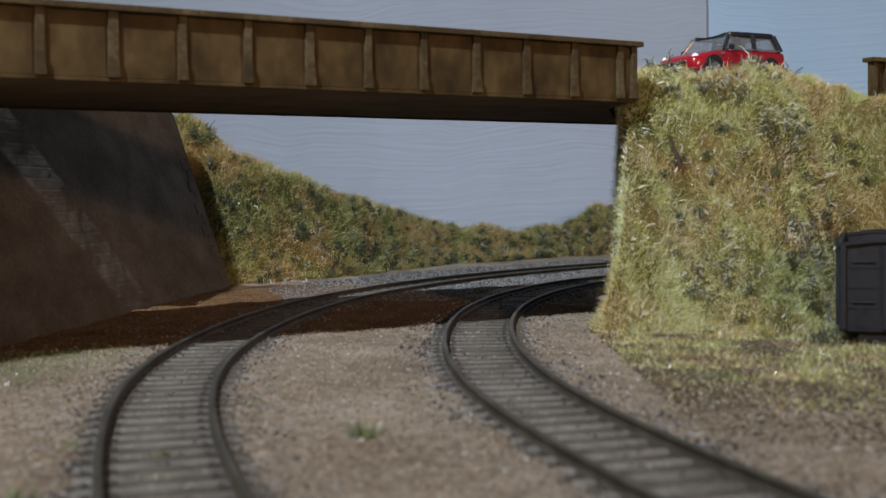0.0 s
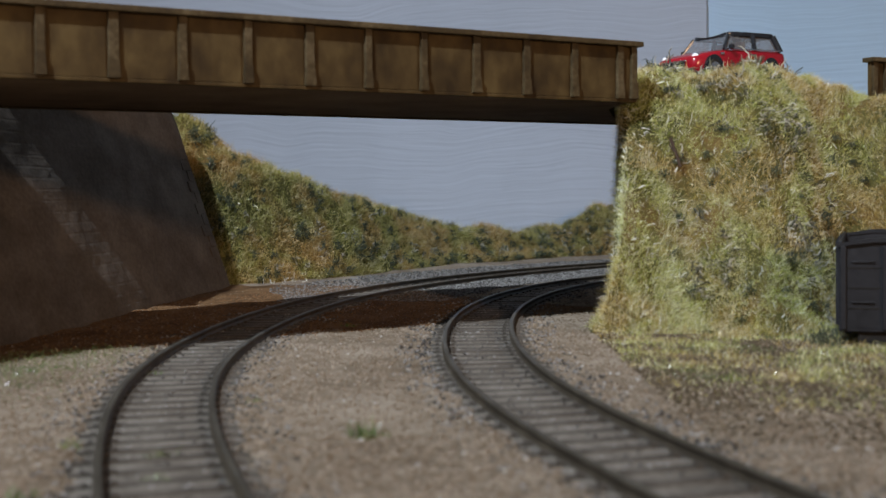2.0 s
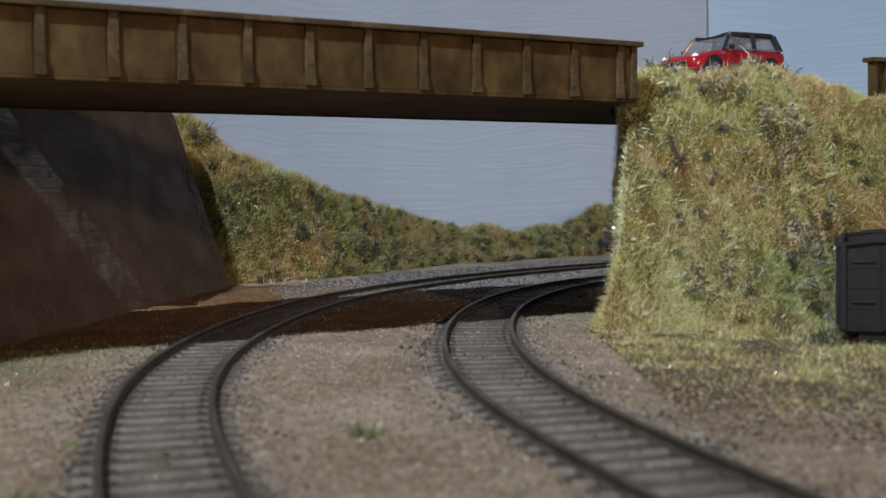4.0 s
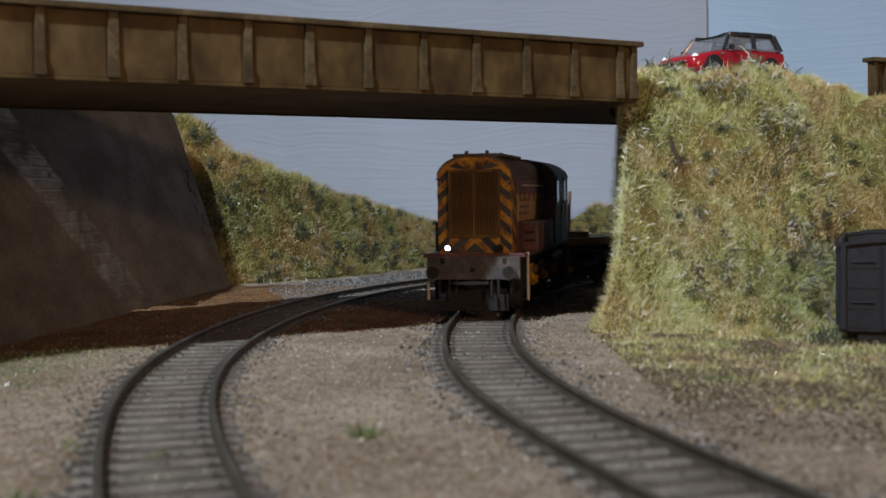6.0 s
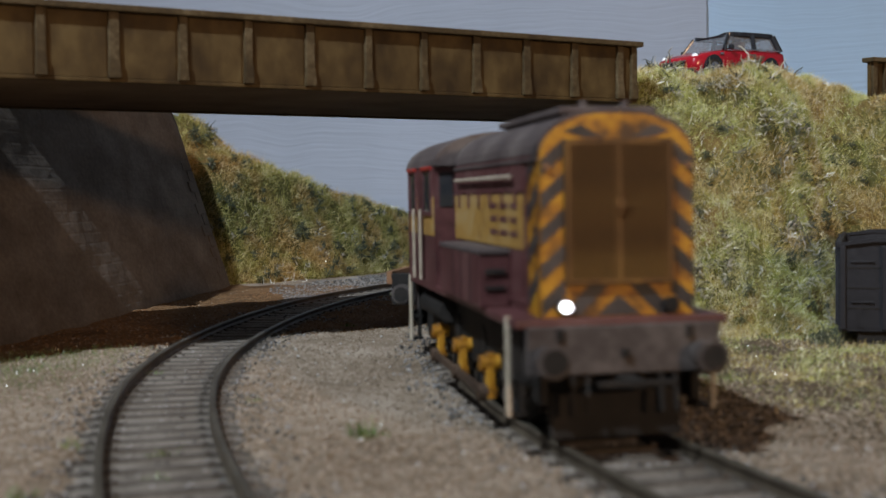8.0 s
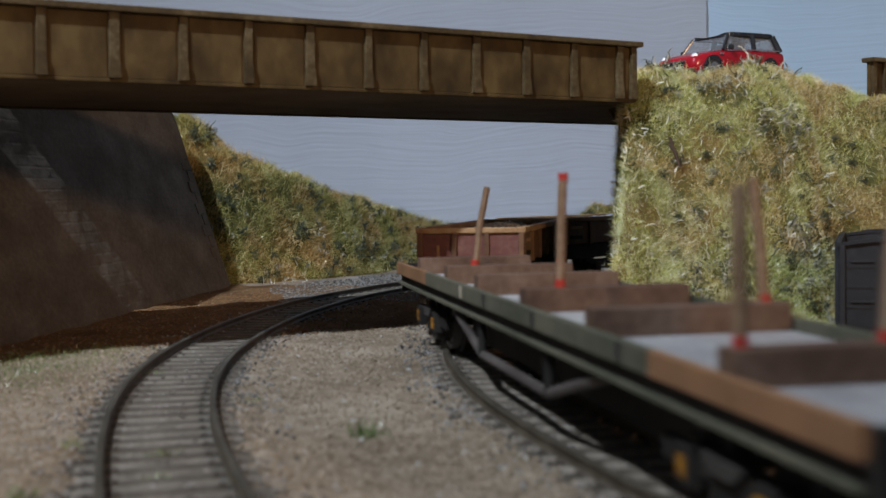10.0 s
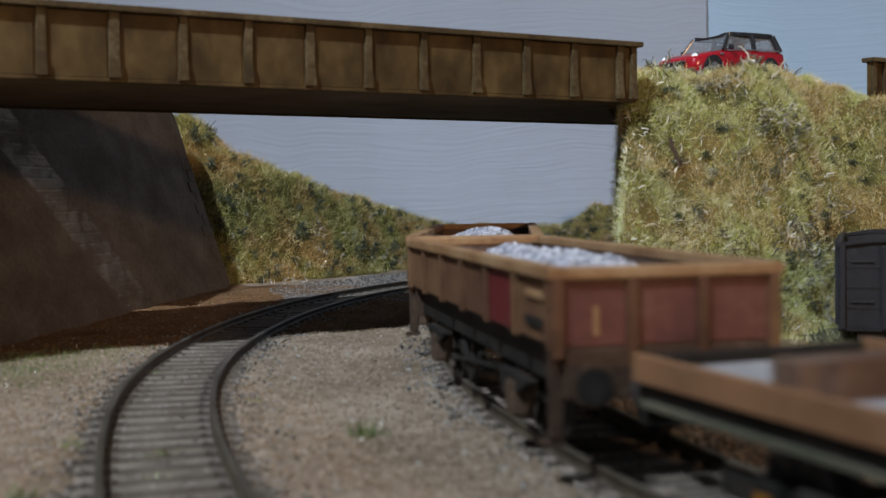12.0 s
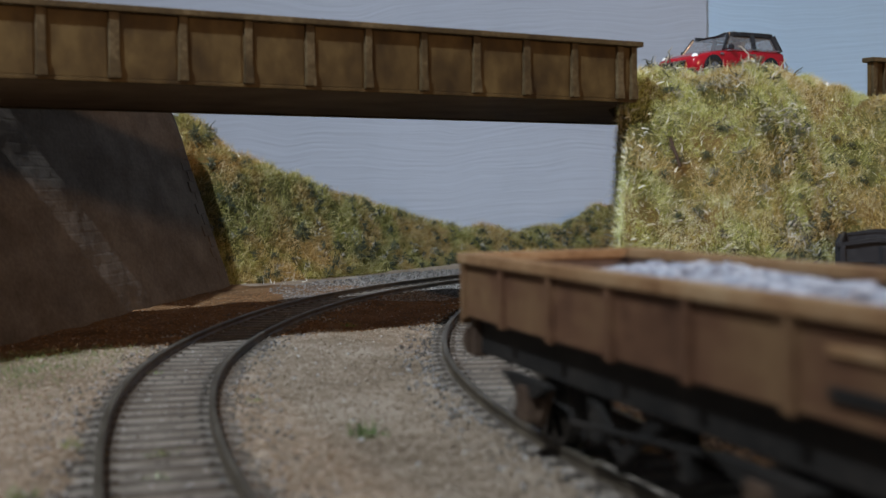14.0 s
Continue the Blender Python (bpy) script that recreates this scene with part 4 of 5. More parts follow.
        part("handrail", rod((s * 12.1, -10, 38.3), (s * 12.1, 36, 38.3), 0.28, 6), CREAM, e)
        # lockers on the running plate
        a, b = sorted((s * 11.3, s * 16.1))
        lk = part("locker", box(a, -4, 18.4, b, 31.6, 26.8, 0.35), MAROON, e, "maroon battery locker")
        part("locker_lid", box(a - 0.15, -4.2, 26.6, b + 0.15, 31.9, 27.4, 0.2), ROOFP, lk)
        part("locker_handle", box(a + 0.9, 31.5, 23.6, b - 0.9, 32.1, 24.4, 0.1), SOOT, lk)
        part("locker_handle", box(a + 0.9, 31.5, 21.2, b - 0.9, 32.0, 21.8, 0.1), SOOT, lk)
        for y in (9.0, 16.0, 24.0):
            part("locker_seam", box(min(s * 16.05, s * 16.2), y, 18.8, max(s * 16.05, s * 16.2), y + 0.35, 26.5), SOOT, lk)
        a, b = sorted((s * 11.3, s * 14.2))
        part("tool_box", box(a, -13, 18.4, b, -5, 22.5, 0.3), MAROON, e)
        # steps and handrails at the corners
        for y in (46.2, -49.6):
            bm = rod((s * 15.1, y, 4.5), (s * 15.1, y, 18.6), 0.42, 8)
            part("step_handrail", bm, CREAM, e, "pale handrail")
            bm = box(s * 13.6 - 1.3, y - 3.6, 4.4, s * 13.6 + 1.3, y - 0.4, 4.9, 0.1)
            box(s * 13.6 - 1.3, y - 3.6, 9.2, s * 13.6 + 1.3, y - 0.4, 9.7, 0.1, bm)
            box(s * 13.0 - 0.25, y - 3.6, 4.4, s * 13.0 + 0.25, y - 0.4, 17.3, 0.1, bm)
            part("step", bm, SOOT, e)
        part("sand_box", box(min(s * 9.5, s * 13.2), 38, 8.5, max(s * 9.5, s * 13.2), 46, 16, 0.8), SOOT, e)
        part("air_tank", rod((s * 12.4, -40, 13.6), (s * 12.4, -14, 13.6), 2.3, 18, bevel=0.4), SOOT, e)
        part("lamp_bracket", box(s * 9.2 - 0.5, 52.2, 15.6, s * 9.2 + 0.5, 52.8, 17.3, 0.1), SOOT, e)
    part("drawhook", box(-0.5, 52.2, 13.2, 0.5, 53.2, 14.4, 0.2), SOOT, e)
    for x in (-5.2, -7.3, 5.2, 7.3):
        part("brake_hose", rod((x, 51.8, 11.2), (x * 1.02, 52.4, 5.5), 0.4, 8), SOOT, e)
    buffers(e, 52.2, 1), buffers(e, -52.2, -1)
    coupling(e, 51, 1), coupling(e, -51, -1)
    # cab
    cab = part("cab", prism(hood_outline(15.2, 18.4, 41.0, 47.0), "y", -50.5, -15.2), MAROON, e, "maroon cab with a gold band")
    part("cab_roof", prism([(x * 1.02, 41.1 + (z - 41.0) * 1.08) for x, z in hood_outline(15.2, 18.4, 41.0, 47.0) if z >= 41.0], "y", -51.4, -13.8, bevel=0.15), ROOFP, cab)
    for s in (-1, 1):
        def side(y0, z0, y1, z1, d0, d1):
            return box(min(s * d0, s * d1), y0, z0, max(s * d0, s * d1), y1, z1, 0.08)
        part("cab_band", side(-47, 28.0, -16, 35.4, 15.1, 15.32), STRIPE, cab)
        for y0, y1 in ((-27, -18), (-45.5, -37.5)):
            w = part("cab_window", side(y0, 32.4, y1, 40.2, 15.15, 15.45), GLASS, cab, "dark glazed cab window")
            bm = side(y0 - 0.5, 31.8, y1 + 0.5, 32.5, 15.15, 15.7)
            joined(side(y0 - 0.5, 40.1, y1 + 0.5, 40.7, 15.15, 15.7), bm)
            joined(side(y0 - 0.6, 31.8, y0, 40.7, 15.15, 15.7), bm)
            joined(side(y1, 31.8, y1 + 0.6, 40.7, 15.15, 15.7), bm)
            part("window_frame", bm, MAROON, w)
            part("window_hood", side(y0 - 0.6, 40.6, y1 + 0.6, 41.3, 15.15, 16.0), REDP, w, "orange-red strip")
        part("cab_door", side(-36, 19, -28.5, 40.4, 15.1, 15.4), MAROON, cab)
        for y in (-36.6, -27.9):
            part("cab_handrail", rod((s * 16.1, y, 19), (s * 16.1, y, 33), 0.3, 6), CREAM, cab)
        part("front_window", box(min(s * 11.6, s * 14.2), -15.3, 33.5, max(s * 11.6, s * 14.2), -15.0, 40, 0.1), GLASS, cab)
    # wheels and rods
    for y in (23, -0.5, -24):
        wheelset(e, y, 9.0, spokes=10, crank=4.6)
    for s in (-1, 1):
        bm = box(s * 14.1 - 0.4, -24.5, -0.75, s * 14.1 + 0.4, 23.5, 0.75, 0.2)
        for y in (23, -0.5, -24):
            rod((s * 13.5, y, 0), (s * 15.0, y, 0), 1.35, 14, bm=bm)
        r = part("coupling_rod", bm, DARKRUST, e, "dark rusty coupling rod")
        RODS.append((r, 4.6, 9.0, 9.0))
    return e


def build_flat():
    w = thing("flat_wagon", "long bogie flat wagon with brown bolsters and leaning stanchions", "flat wagon")
    deck = part("deck", box(-14.5, -117.4, 14.6, 14.5, 117.4, 16.4, 0.15), PLANK, w, "pale grey boarded deck")
    for y in np.arange(-114, 115, 6.0):
        part("deck_plank", box(-14.3, y - 2.8, 16.3, 14.3, y + 2.8, 16.65, 0.12), PLANK, deck)
    for s in (-1, 1):
        a, b = sorted((s * 14.4, s * 15.7))
        ends = [(-117.9, -73, ORANGE), (-73, -52, OLIVE), (-52, -34, OLIVE), (-34, -28, OLIVE), (-28, 0, OLIVE), (0, 40, OLIVE), (40, 73, OLIVE), (73, 117.9, ORANGE)]
        for y0, y1, m in ends:
            part("side_plank", box(a, y0 + 0.05, 15.3, b, y1 - 0.05, 18.3, 0.2), m, w, "orange primer patch on the side" if m is ORANGE else "")
        for y in (-33, -12, 22, 62):
            part("number_plate", box(min(s * 15.6, s * 15.8), y, 15.6, max(s * 15.6, s * 15.8), y + 2.0, 18.0), CREAM if y == -33 else BLACK, w)
        part("solebar", box(min(s * 12.8, s * 14.6), -117, 13.2, max(s * 12.8, s * 14.6), 117, 15.4, 0.2), SOOT, w)
        part("solebar_flange", box(min(s * 12.8, s * 15.3), -117, 12.6, max(s * 12.8, s * 15.3), 117, 13.3, 0.15), OLIVE, w)
        # truss rod
        pts = [(-53, 12.8), (-23, 5.6), (24, 5.6), (55, 12.8)]
        for (y0, z0), (y1, z1) in zip(pts, pts[1:]):
            part("truss_rod", rod((s * 13.4, y0, z0), (s * 13.4, y1, z1), 0.85, 8), BEAM, w, "grey truss bar")
        for y in (-23, 24):
            part("queen_post", rod((s * 13.4, y, 5.6), (s * 13.4, y, 13), 0.9, 8), SOOT, w)
    for y in (-117.9, 117.9):
        part("headstock", box(-14.3, y - 0.9, 10.6, 14.3, y + 0.9, 17.9, 0.25), SOOT, w)
        buffers(w, y * 1.003, 1 if y > 0 else -1), coupling(w, y, 1 if y > 0 else -1)
    part("centre_sill", box(-4, -115, 9.5, 4, 115, 14.7, 0.3), SOOT, w)
    # added black box in place of the deep shade under the wagon
    part("under_shade_box", box(-6, -68, 3.5, 6, 68, 9.6, 0.5), SOOT, w)
    for y in (-93, -57, -26, 10, 46, 90):
        part("bolster", box(-13.9, y - 2.1, 16.55, 13.9, y + 2.1, 20.5, 0.25), TIMBER, w, "brown timber bolster")
    # stanchions: place on the deck, lean, height
    for x, y, lx, ly, h in ((7.6, -57, -3.0, 0.5, 17), (-11.5, -57, -0.6, 0, 17.5), (7.6, 10, -0.8, 0, 18.5), (-11, 46, 2.2, 1, 17), (12.3, 90, 0.1, 0, 16), (-3, 90, -1.5, 0, 16)):
        base = Vector((x, y, 20.3))
        mid = base + Vector((lx * 0.45, ly * 0.45, h * 0.55))
        tip = base + Vector((lx, ly, h))
        bm = rod(base - Vector((0, 0, 3.7)), mid, 0.75, 6)
        rod(mid - Vector((0, 0, 0.3)), tip, 0.72, 6, bm=bm)
        st = part("stanchion", bm, POSTP, w, "thin bare wooden stanchion")
        part("stanchion_socket", rod(base - Vector((0, 0, 1.0)), base + Vector((lx * 0.1, ly * 0.1, h * 0.08)), 0.88, 8), REDP, st, "red painted foot")
        if (x, y) == (7.6, 10):
            part("stanchion_tip", rod(tip - Vector((0, 0, 1.0)), tip + Vector((0, 0, 0.2)), 0.85, 8), REDP, st)
    for yc in (87, -87):
        for s in (-1, 1):
            bm = box(s * 11.6 - 0.7, yc - 19, 5.4, s * 11.6 + 0.7, yc + 19, 8.2, 0.3)
            box(s * 11.6 - 0.6, yc - 5, 3.2, s * 11.6 + 0.6, yc + 5, 6, 0.3, bm)
            bg = part("bogie_side", bm, SOOT, w, "black bogie side frame")
            for y in (yc - 10, yc + 10):
                part("axlebox", box(s * 12.4 - 1.0, y - 2.1, 3.9, s * 12.4 + 1.0, y + 2.1, 8.6, 0.4), SOOT, bg)
                part("axlebox_cover", box(min(s * 13.3, s * 13.7), y - 1.1, 4.9, max(s * 13.3, s * 13.7), y + 1.1, 7.4, 0.15), YELLOW, bg, "yellow axlebox cover")
            for k in range(3):
                part("leaf_spring", box(s * 12.6 - 0.7, yc - 5 + k, 8.4 - k * 0.7, s * 12.6 + 0.7, yc + 5 - k, 9.0 - k * 0.7, 0.1), STEEL, bg)
        for y in (yc - 10, yc + 10):
            wheelset(w, y, 6.2, spokes=8)
    return w


def build_ballast_wagon(patched):
    label = "rust-brown open wagon loaded with pale ballast" + (" and one crimson side panel" if patched else "")
    w = thing("ballast_wagon", label, "open wagon", "ballast wagons")
    L, W, lo, hi = 56.0, 14.6, 16.2, 25.75
    part("floor", box(-W, -L, lo, W, L, lo + 1.2, 0.2), INSIDE, w)
    for s in (-1, 1):
        side = part("side_wall", box(min(s * (W - 1.1), s * W), -L, lo, max(s * (W - 1.1), s * W), L, hi, 0.15), INSIDE, w, "rusty plank-lined side")
        n = 6
        for i in range(n):
            y0 = -L + 2 * L * i / n
            y1 = y0 + 2 * L / n
            fromfront = n - 1 - i
            m = CRIMSON if patched and s > 0 and fromfront == 1 else BROWN
            part("side_panel", box(min(s * (W - 0.1), s * (W + 0.22)), y0 + 0.7, lo + 0.3, max(s * (W - 0.1), s * (W + 0.22)), y1 - 0.7, hi - 1.2, 0.1), m, side, "crimson panel" if m is CRIMSON else "")
        for i in range(n + 1):
            y = -L + 2 * L * i / n
            y = min(max(y, -L + 0.8), L - 0.8)
            part("side_rib", box(min(s * (W - 0.2), s * (W + 1.0)), y - 0.75, lo - 0.2, max(s * (W - 0.2), s * (W + 1.0)), y + 0.75, hi - 0.6, 0.2), BROWN, side)
        for z, h, m in ((22.0, 1.0, LIP), (18.2, 1.3, SOOT)):
            part("end_bracket", box(min(s * (W + 0.1), s * (W + 0.7)), L - 13, z, max(s * (W + 0.1), s * (W + 0.7)), L - 5, z + h, 0.2), m, side)
        part("side_lip", box(min(s * (W - 1.4), s * (W + 1.2)), -L - 0.9, hi - 0.9, max(s * (W - 1.4), s * (W + 1.2)), L + 0.9, hi + 0.75, 0.35), LIP, side, "worn ochre top lip")
        part("solebar", box(min(s * 11.2, s * 12.4), -L + 1, 10.4, max(s * 11.2, s * 12.4), L - 1, lo + 0.1, 0.2), SOOT, w)
        for y in (-31, 31):
            bm = prism([(y - 7, 9.5), (y - 2.4, 3.2), (y + 2.4, 3.2), (y + 7, 9.5)], "x", s * 12.0, s * 13.0, bevel=0.15)
            wi = part("w_iron", bm, DARKRUST, w)
            part("axlebox", box(s * 13.7 - 1.2, y - 2.2, 3.6, s * 13.7 + 1.2, y + 2.2, 8.8, 0.6), DARKRUST, wi, "rusty axlebox")
            for k in range(4):
                part("leaf_spring", box(s * 13.6 - 0.8, y - 9 + k * 1.6, 9.3 - k * 0.6, s * 13.6 + 0.8, y + 9 - k * 1.6, 9.8 - k * 0.6, 0.1), SOOT, wi)
        for y in (-12, 12):
            part("brake_shoe", box(s * 9 - 1.2, y - 6, 3, s * 9 + 1.2, y - 3, 9, 0.6), SOOT, w)
        part("brake_lever", rod((s * 14.2, -14, 6.5), (s * 14.2, 20, 9.2), 0.4, 6), SOOT, w)
        part("brake_rigging", prism([(-10, 10), (0, 3.8), (10, 10), (7, 10), (0, 5.6), (-7, 10)], "x", s * 13.2, s * 13.9), SOOT, w)
    for d in (-1, 1):
        y0, y1 = sorted((d * (L - 1.1), d * L))
        end = part("end_wall", box(-W + 1.1, y0, lo, W - 1.1, y1, hi, 0.15), INSIDE, w, "red-brown panelled wagon end")
        for x0, x1 in ((-13.8, -5.4), (-4.0, 4.0), (5.4, 13.8)):
            part("end_panel", box(x0, min(d * (L - 0.1), d * (L + 0.2)), lo + 0.3, x1, max(d * (L - 0.1), d * (L + 0.2)), hi - 1.2, 0.1), RUSTRED, end)
        for x in (-14.5, -4.7, 4.7, 14.5):
            part("end_rib", box(x - 0.75, min(d * (L - 0.3), d * (L + 0.95)), lo - 1.2, x + 0.75, max(d * (L - 0.3), d * (L + 0.95)), hi - 0.6, 0.2), BROWN, end)
        part("end_lip", box(-W + 1.3, min(d * (L - 1.4), d * (L + 1.0)), hi - 0.9, W - 1.3, max(d * (L - 1.4), d * (L + 1.0)), hi + 0.7, 0.35), LIP, end, "worn ochre top lip")
        part("label_card", box(9.0, min(d * L, d * (L + 0.4)), 17.6, 9.8, max(d * L, d * (L + 0.4)), 21.4, 0.1), LIP, end, "small pale card")
        part("headstock", box(-13.6, min(d * (L - 1.2), d * (L + 0.5)), 9.8, 13.6, max(d * (L - 1.2), d * (L + 0.5)), lo, 0.3), DARKRUST, w)
        for s in (-1, 1) if d > 0 else ():
            part("corner_step", box(s * 14.3 - 1.0, d * (L - 1.6) - 0.5, 4.6, s * 14.3 + 1.0, d * (L - 1.6) + 0.5, lo, 0.25), DARKRUST, w, "rusty corner step plate")
            part("corner_step", box(s * 14.6 - 1.6, d * (L - 2.6) - 1.4, 3.6, s * 14.6 + 1.6, d * (L - 2.6) + 1.4, 4.3, 0.2), DARKRUST, w)
        buffers(w, d * L, d, z=12.0, head=2.9, mat=DARKRUST), coupling(w, d * L, d, 7.6)
    for y in (-31, 31):
        wheelset(w, y, 6.4, spokes=8)
    # the load: a heap of stones on a raised bed
    bx, by = np.linspace(-13.4, 13.4, 16), np.linspace(-54.6, 54.6, 50)
    gx, gy = np.meshgrid(bx, by)

    def heap(x, y):
        return 18.6 + 7.6 * (1 - (np.abs(x) / 13.6) ** 2.4) * (1 - (np.abs(y) / 55.0) ** 3) * (0.9 + 0.25 * lumps(x, y, 0.07, 5.0 if patched else 8.0)) + 0.7 * lumps(x, y, 0.3, 2.0)
    v, f = sheet(bx, by, heap)
    ld = rawpart("load_bed", v, f, LOAD, w, "heap of pale grey ballast", True)
    n = 6500
    x, y = RNG.uniform(-13.1, 13.1, n), RNG.uniform(-54.2, 54.2, n)
    st = grains("stone_heap", x, y, heap(x, y) + 0.15, RNG.uniform(0.45, 0.95, n), LOAD, "pale grey ballast stones", ld)
    del st["category"]
    return w


SHUNTER = build_shunter()
FLAT = build_flat()
WAGON_A = build_ballast_wagon(True)
WAGON_B = build_ballast_wagon(False)


def build_siding_wagon():
    w = thing("mineral_wagon", "dark slate-grey open wagon parked by the bank", "open wagon", m=pose(124.4 * MM, 328 * MM, -3.6 * MM, 0, 0, -19))
    W, L, lo, hi = 16.5, 34.0, 4.5, 26.4
    for s in (-1, 1):
        sd = part("side_wall", box(min(s * (W - 1), s * W), -L, lo, max(s * (W - 1), s * W), L, hi, 0.3), SLATE, w)
        for y in (-24, -8, 8, 24):
            part("side_rib", box(min(s * W, s * (W + 0.9)), y - 0.8, lo, max(s * W, s * (W + 0.9)), y + 0.8, hi - 0.4, 0.2), SLATE, sd)
    for d in (-1, 1):
        top = [(-W + 1, lo), (W - 1, lo), (W - 1, hi - 0.8), (8, hi + 0.3), (-8, hi + 0.3), (-W + 1, hi - 0.8)]
        e = part("end_wall", prism(top, "y", *sorted((d * (L - 1), d * L)), bevel=0.2), SLATE, w)
        rim = [(-W - 0.7, hi - 1.8), (-W + 1, hi - 1.5), (-8, hi - 0.6), (8, hi - 0.6), (W - 1, hi - 1.5), (W + 0.7, hi - 1.8), (W + 0.7, hi - 0.7), (8, hi + 0.7), (-8, hi + 0.7), (-W - 0.7, hi - 0.7)]
        part("end_rim", prism(rim, "y", *sorted((d * (L - 1.3), d * (L + 0.9))), bevel=0.25), SLATE, e)
        for x in (-15.4, -5.5, 5.5, 15.4):
            part("end_rib", box(x - 0.7, min(d * L, d * (L + 0.9)), lo, x + 0.7, max(d * L, d * (L + 0.9)), hi - 1.2, 0.2), SLATE, e)
        for z in (9.5, 14.5, 19.5):
            part("plank_seam", box(-15, min(d * L, d * (L + 0.12)), z, 15, max(d * L, d * (L + 0.12)), z + 0.35), SOOT, e)
        for z in (11.0, 21.0):
            part("end_bracket", box(-13.4, min(d * L, d * (L + 0.5)), z, -8, max(d * L, d * (L + 0.5)), z + 0.5, 0.1), SLATE, e)
    part("floor", box(-W, -L, lo - 0.6, W, L, lo + 0.6, 0.2), SLATE, w)
    part("underframe", box(-12, -L + 1, -0.6, 12, L - 1, lo - 0.5, 0.4), SOOT, w)


build_siding_wagon()


# ---- the road on the bank and the car on it ----
ASPHALT = surface("grey_road_surface", [(0.05, 0.05, 0.05), (0.075, 0.073, 0.07)], 0.9, 60, 900, 0.2, spec=0.2)
o = box(16, 36, 66, 118, 68, 73.3, 0.4)
tagged(part("road", turned(o, pose(55.6, 353.3, 0, 0, 0, BRIDGE_TURN)), ASPHALT), "narrow grey road along the top of the bank", "road", kind="structure")

CARRED = surface("glossy_red_car_paint", [(0.27, 0.004, 0.012), (0.34, 0.007, 0.016)], 0.2, 30, 400, 0.0, spec=0.6)
CARBLACK = surface("black_car_roof", [(0.012, 0.013, 0.016), (0.022, 0.024, 0.028)], 0.22, 30, 400, 0.0, spec=0.6)


def clear_glass(name, tint, clear):
    """Thin clear glazing: mostly see-through, the rest a smooth gloss."""
    m = bpy.data.materials.new(name)
    m.use_nodes = True
    n, l = m.node_tree.nodes, m.node_tree.links
    b, out = n["Principled BSDF"], n["Material Output"]
    b.inputs["Base Color"].default_value = (*tint, 1)
    b.inputs["Roughness"].default_value = 0.08
    t, mix = n.new("ShaderNodeBsdfTransparent"), n.new("ShaderNodeMixShader")
    mix.inputs[0].default_value = 1 - clear
    l.new(t.outputs[0], mix.inputs[1]), l.new(b.outputs[0], mix.inputs[2]), l.new(mix.outputs[0], out.inputs[0])
    return m


CARGLASS = clear_glass("clear_car_glass", (0.22, 0.23, 0.25), 0.55)
SEAT = surface("pale_car_inside", [(0.22, 0.21, 0.2), (0.3, 0.29, 0.28)], 0.7, 40, 200, 0.0)
CHROME = surface("chrome", [(0.65, 0.66, 0.68), (0.8, 0.81, 0.83)], 0.15, 40, 200, 0.0, metal=1.0)
WHITE = surface("white_headlamp", [(0.75, 0.76, 0.78), (0.85, 0.86, 0.88)], 0.2, 40, 200, 0.0, spec=0.7)


def loft(sections, material, name, parent, label=""):
    """Closed rings of equal length, joined end to end and capped; rounded by a modifier."""
    bm = bmesh.new()
    rings = [[bm.verts.new(p) for p in ring] for ring in sections]
    n = len(rings[0])
    for a, b in zip(rings, rings[1:]):
        for i in range(n):
            bm.faces.new((a[i], a[(i + 1) % n], b[(i + 1) % n], b[i]))
    bm.faces.new(rings[0][::-1]), bm.faces.new(rings[-1])
    bmesh.ops.recalc_face_normals(bm, faces=bm.faces[:])
    ob = part(name, bm, material, parent, label, True)
    sub = ob.modifiers.new("rounding", "SUBSURF")
    sub.levels = sub.render_levels = 2
    return ob


def ring(y, w, lo, belt, hi, tuck=0.9):
    """A car cross-section at y: half-width w, from lo by the belt to hi."""
    half = [(0.55 * w, lo), (0.95 * w, lo + 0.3), (w, lo + 2.2), (w, belt - 1.2), (w * 0.965, belt), (tuck * w, hi - 0.35), (0.62 * tuck * w, hi)]
    return [(x, y, z) for x, z in half] + [(-x, y, z) for x, z in reversed(half)]


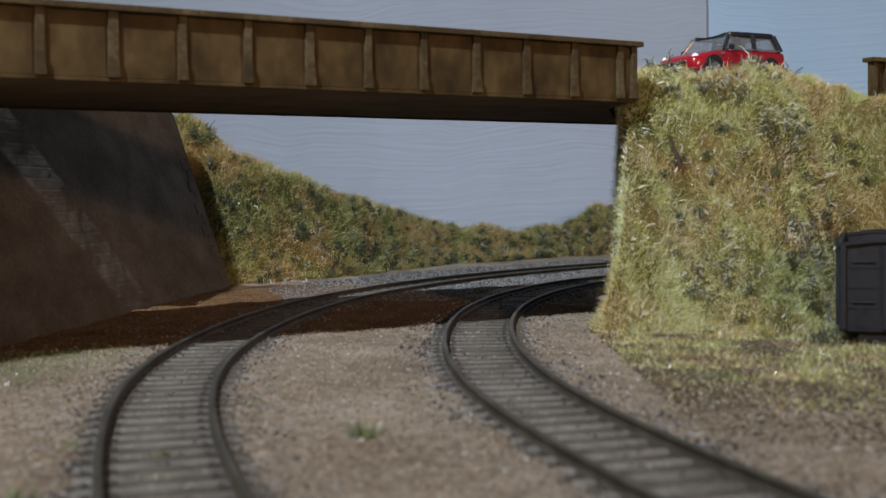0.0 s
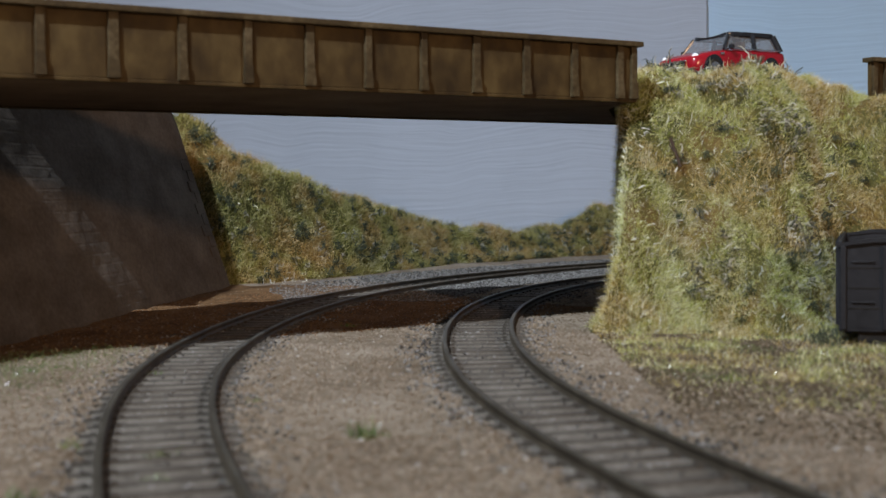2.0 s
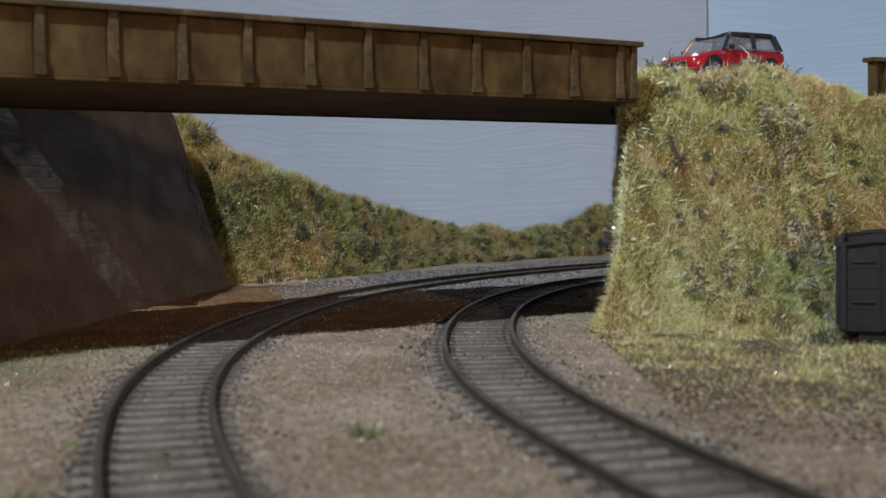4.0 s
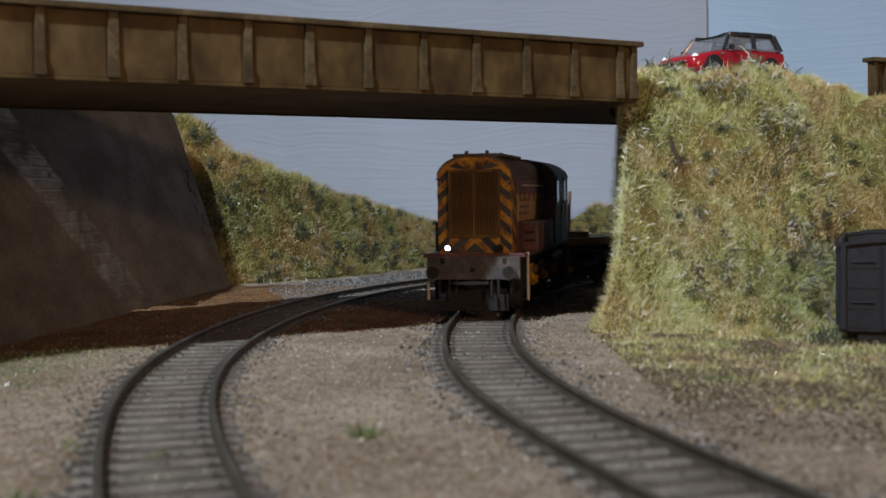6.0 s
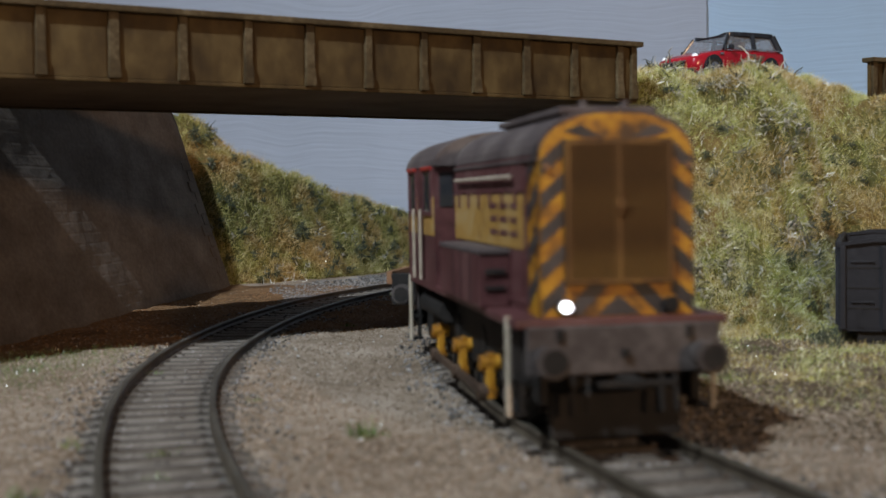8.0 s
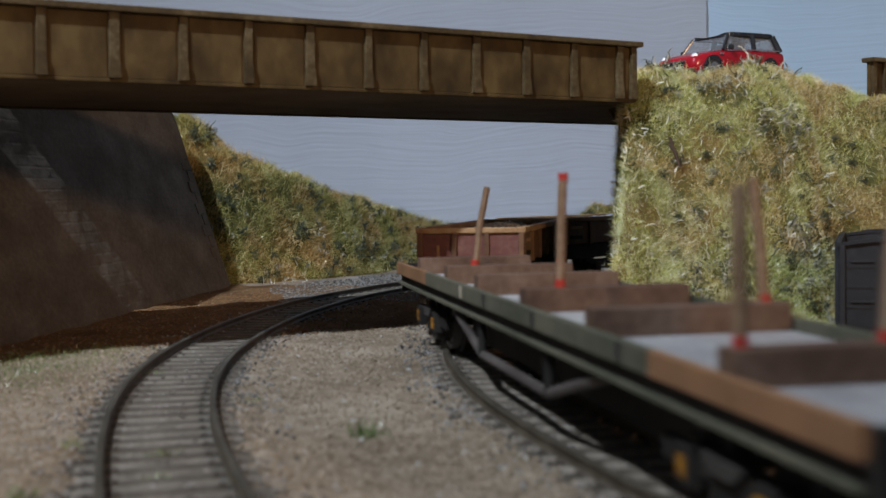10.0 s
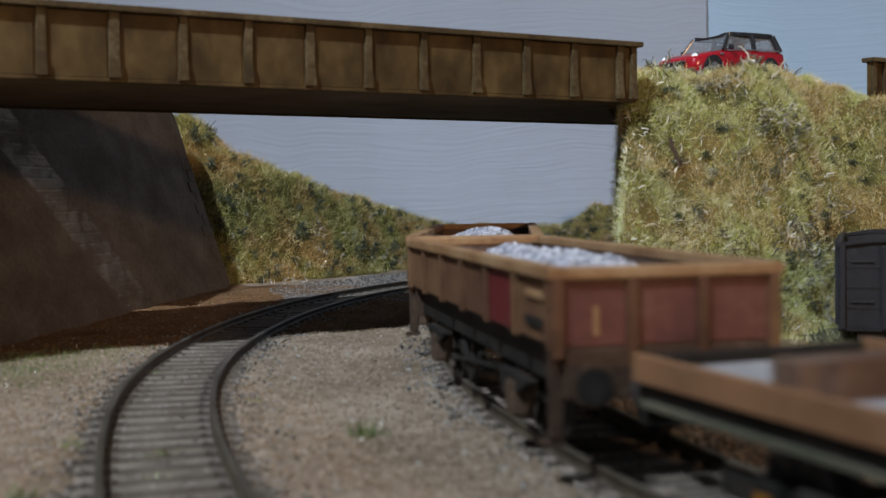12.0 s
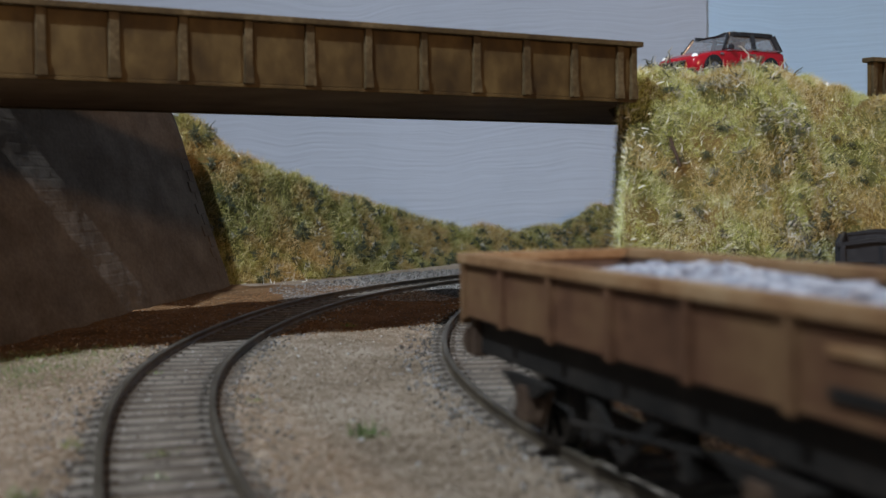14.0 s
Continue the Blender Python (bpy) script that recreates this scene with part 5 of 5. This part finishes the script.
def build_car():
    c = thing("red_hatchback", "shiny red toy hatchback car with a black roof", "car", m=pose(100.9 * MM, 441 * MM, 73.3 * MM, 0, 0, 90 + 31))
    loft([ring(21.0, 6.4, 3.2, 5.6, 6.2), ring(20.4, 8.0, 2.4, 6.6, 7.4), ring(17.5, 9.1, 2.0, 7.6, 8.5), ring(11.5, 9.5, 2.0, 8.5, 9.5), ring(7.5, 9.6, 2.0, 9.3, 9.9),
          ring(-12, 9.7, 2.0, 9.8, 10.1), ring(-18, 9.5, 2.2, 9.7, 10.0), ring(-20.4, 8.8, 2.8, 9.2, 9.7), ring(-20.9, 7.4, 3.6, 8.2, 9.0)], CARRED, "body", c, "glossy red body")
    # glasshouse
    def house(y, w, z):
        return [(w, y, z), (w * 0.5, y, z + 0.05), (-w * 0.5, y, z + 0.05), (-w, y, z)]
    bm = bmesh.new()
    lo = [(-8.7, 8.4), (8.7, 8.4), (8.9, -18.2), (-8.9, -18.2)]
    hi = [(-7.2, 4.6), (7.2, 4.6), (7.5, -16.0), (-7.5, -16.0)]
    a = [bm.verts.new((x, y, 9.6)) for x, y in lo]
    b = [bm.verts.new((x, y, 14.3)) for x, y in hi]
    for i in range(4):
        bm.faces.new((a[i], a[(i + 1) % 4], b[(i + 1) % 4], b[i]))
    bmesh.ops.recalc_face_normals(bm, faces=bm.faces[:])
    gh = part("glasshouse", bm, CARGLASS, c, "smoky car windows")
    loft([ring(5.6, 6.6, 13.65, 13.95, 14.15, 0.92), ring(3.6, 7.7, 13.75, 14.35, 14.75, 0.93), ring(-7, 8.0, 13.75, 14.55, 15.15, 0.93), ring(-15.5, 7.9, 13.75, 14.25, 14.65, 0.93), ring(-17.2, 7.3, 13.75, 13.95, 14.15, 0.93)], CARBLACK, "roof", c, "black roof")
    for s in (-1, 1):
        part("pillar", rod((s * 8.75, 8.3, 9.6), (s * 7.35, 4.5, 14.3), 0.45, 8), CARBLACK, gh)
        part("pillar", rod((s * 9.0, -5.6, 9.6), (s * 7.75, -6.0, 14.3), 0.75, 8), CARBLACK, gh)
        part("pillar", rod((s * 8.9, -17.6, 9.6), (s * 7.5, -15.5, 14.3), 1.15, 10), CARBLACK, gh)
        part("belt_trim", rod((s * 9.45, 8.0, 9.75), (s * 9.6, -18, 9.95), 0.22, 6), CHROME, c)
        sphere = bmesh.new()
        bmesh.ops.create_uvsphere(sphere, u_segments=20, v_segments=12, radius=1.0)
        hl = part("headlamp", turned(sphere, pose(s * 6.2, 17.6, 6.6) @ Matrix.Diagonal((1.85, 1.8, 2.1, 1))), CHROME, c, "round chrome-rimmed headlamp", True)
        sphere = bmesh.new()
        bmesh.ops.create_uvsphere(sphere, u_segments=20, v_segments=12, radius=1.0)
        part("lamp_glass", turned(sphere, pose(s * 6.3, 18.0, 6.65) @ Matrix.Diagonal((1.65, 1.65, 1.85, 1))), WHITE, hl, "", True)
        part("door_mirror", box(s * 10.2 - 0.8, 5.6, 9.6, s * 10.2 + 0.8, 6.8, 11.0, 0.4), CARBLACK, c, "black door mirror")
        part("door_handle", box(s * 9.7 - 0.25, -4.6, 8.1, s * 9.7 + 0.25, -2.6, 8.5, 0.1), CHROME, c)
        part("side_vent", box(s * 9.6 - 0.2, 9.0, 8.0, s * 9.6 + 0.2, 10.6, 8.6, 0.1), CHROME, c)
        part("seat", box(s * 3.6 - 2.0, -5.5, 9.0, s * 3.6 + 2.0, -3.5, 12.9, 0.6), SEAT, gh)
        for y in (13.2, -12.6):
            wh = part("wheel", rod((s * 7.4, y, 3.5), (s * 9.75, y, 3.5), 3.5, 28, bevel=0.4), SOOT, c, "black tyre")
            part("rim", rod((s * 9.6, y, 3.5), (s * 9.9, y, 3.5), 2.3, 20), CHROME, wh)
            part("wheel_arch", rod((s * 7.2, y, 3.8), (s * 9.72, y, 3.8), 4.1, 28), CARBLACK, c)
    part("grille", box(-4.6, 20.4, 4.5, 4.6, 21.3, 6.0, 0.3), CARBLACK, c, "black front grille")
    part("grille_bar", box(-5.2, 20.9, 6.0, 5.2, 21.4, 6.4, 0.15), CHROME, c)
    part("bumper", box(-7.6, 20.0, 2.6, 7.6, 21.2, 3.9, 0.5), CARBLACK, c)
    part("number_plate", box(-3.2, 21.0, 3.6, 3.2, 21.35, 4.7, 0.1), WHITE, c)
    c.scale = (1.2, 1.05, 1.2)


build_car()


# ---- the running train: the train runs along the siding at an even pace ----
def stand(s_front, back, pivots):
    """The pose of a vehicle whose middle lies back behind the train's front, its pivots this far from its middle."""
    ax, ay, _ = at(SIDING, s_front + back - pivots)
    bx, by, _ = at(SIDING, s_front + back + pivots)
    fx, fy = ax - bx, ay - by
    return pose((ax + bx) / 2 * MM, (ay + by) / 2 * MM, 0, 0, 0, math.degrees(math.atan2(fy, fx)) - 90)


def motions():
    times = [i * 0.2 for i in range(71)]
    for ob, back, pivots in ((SHUNTER, 52.0, 23.5), (FLAT, 231.5, 87.0), (WAGON_A, 424.5, 31.0), (WAGON_B, 549.0, 31.0)):
        walk(ob, [(t, stand(LEAD - SPEED * t, back, pivots)) for t in times])
    fine = [i / 15 for i in range(211)]
    for ob, r, y in TURNING:
        walk(ob, [(t, pose(0, y * MM, r * MM, -math.degrees(SPEED * t / r) % 360)) for t in fine])
    for ob, throw, r, z in RODS:
        rows = []
        for t in fine:
            a = -SPEED * t / r
            rows.append((t, pose(0, -math.sin(a) * throw * MM, (z + math.cos(a) * throw) * MM)))
        walk(ob, rows)


motions()
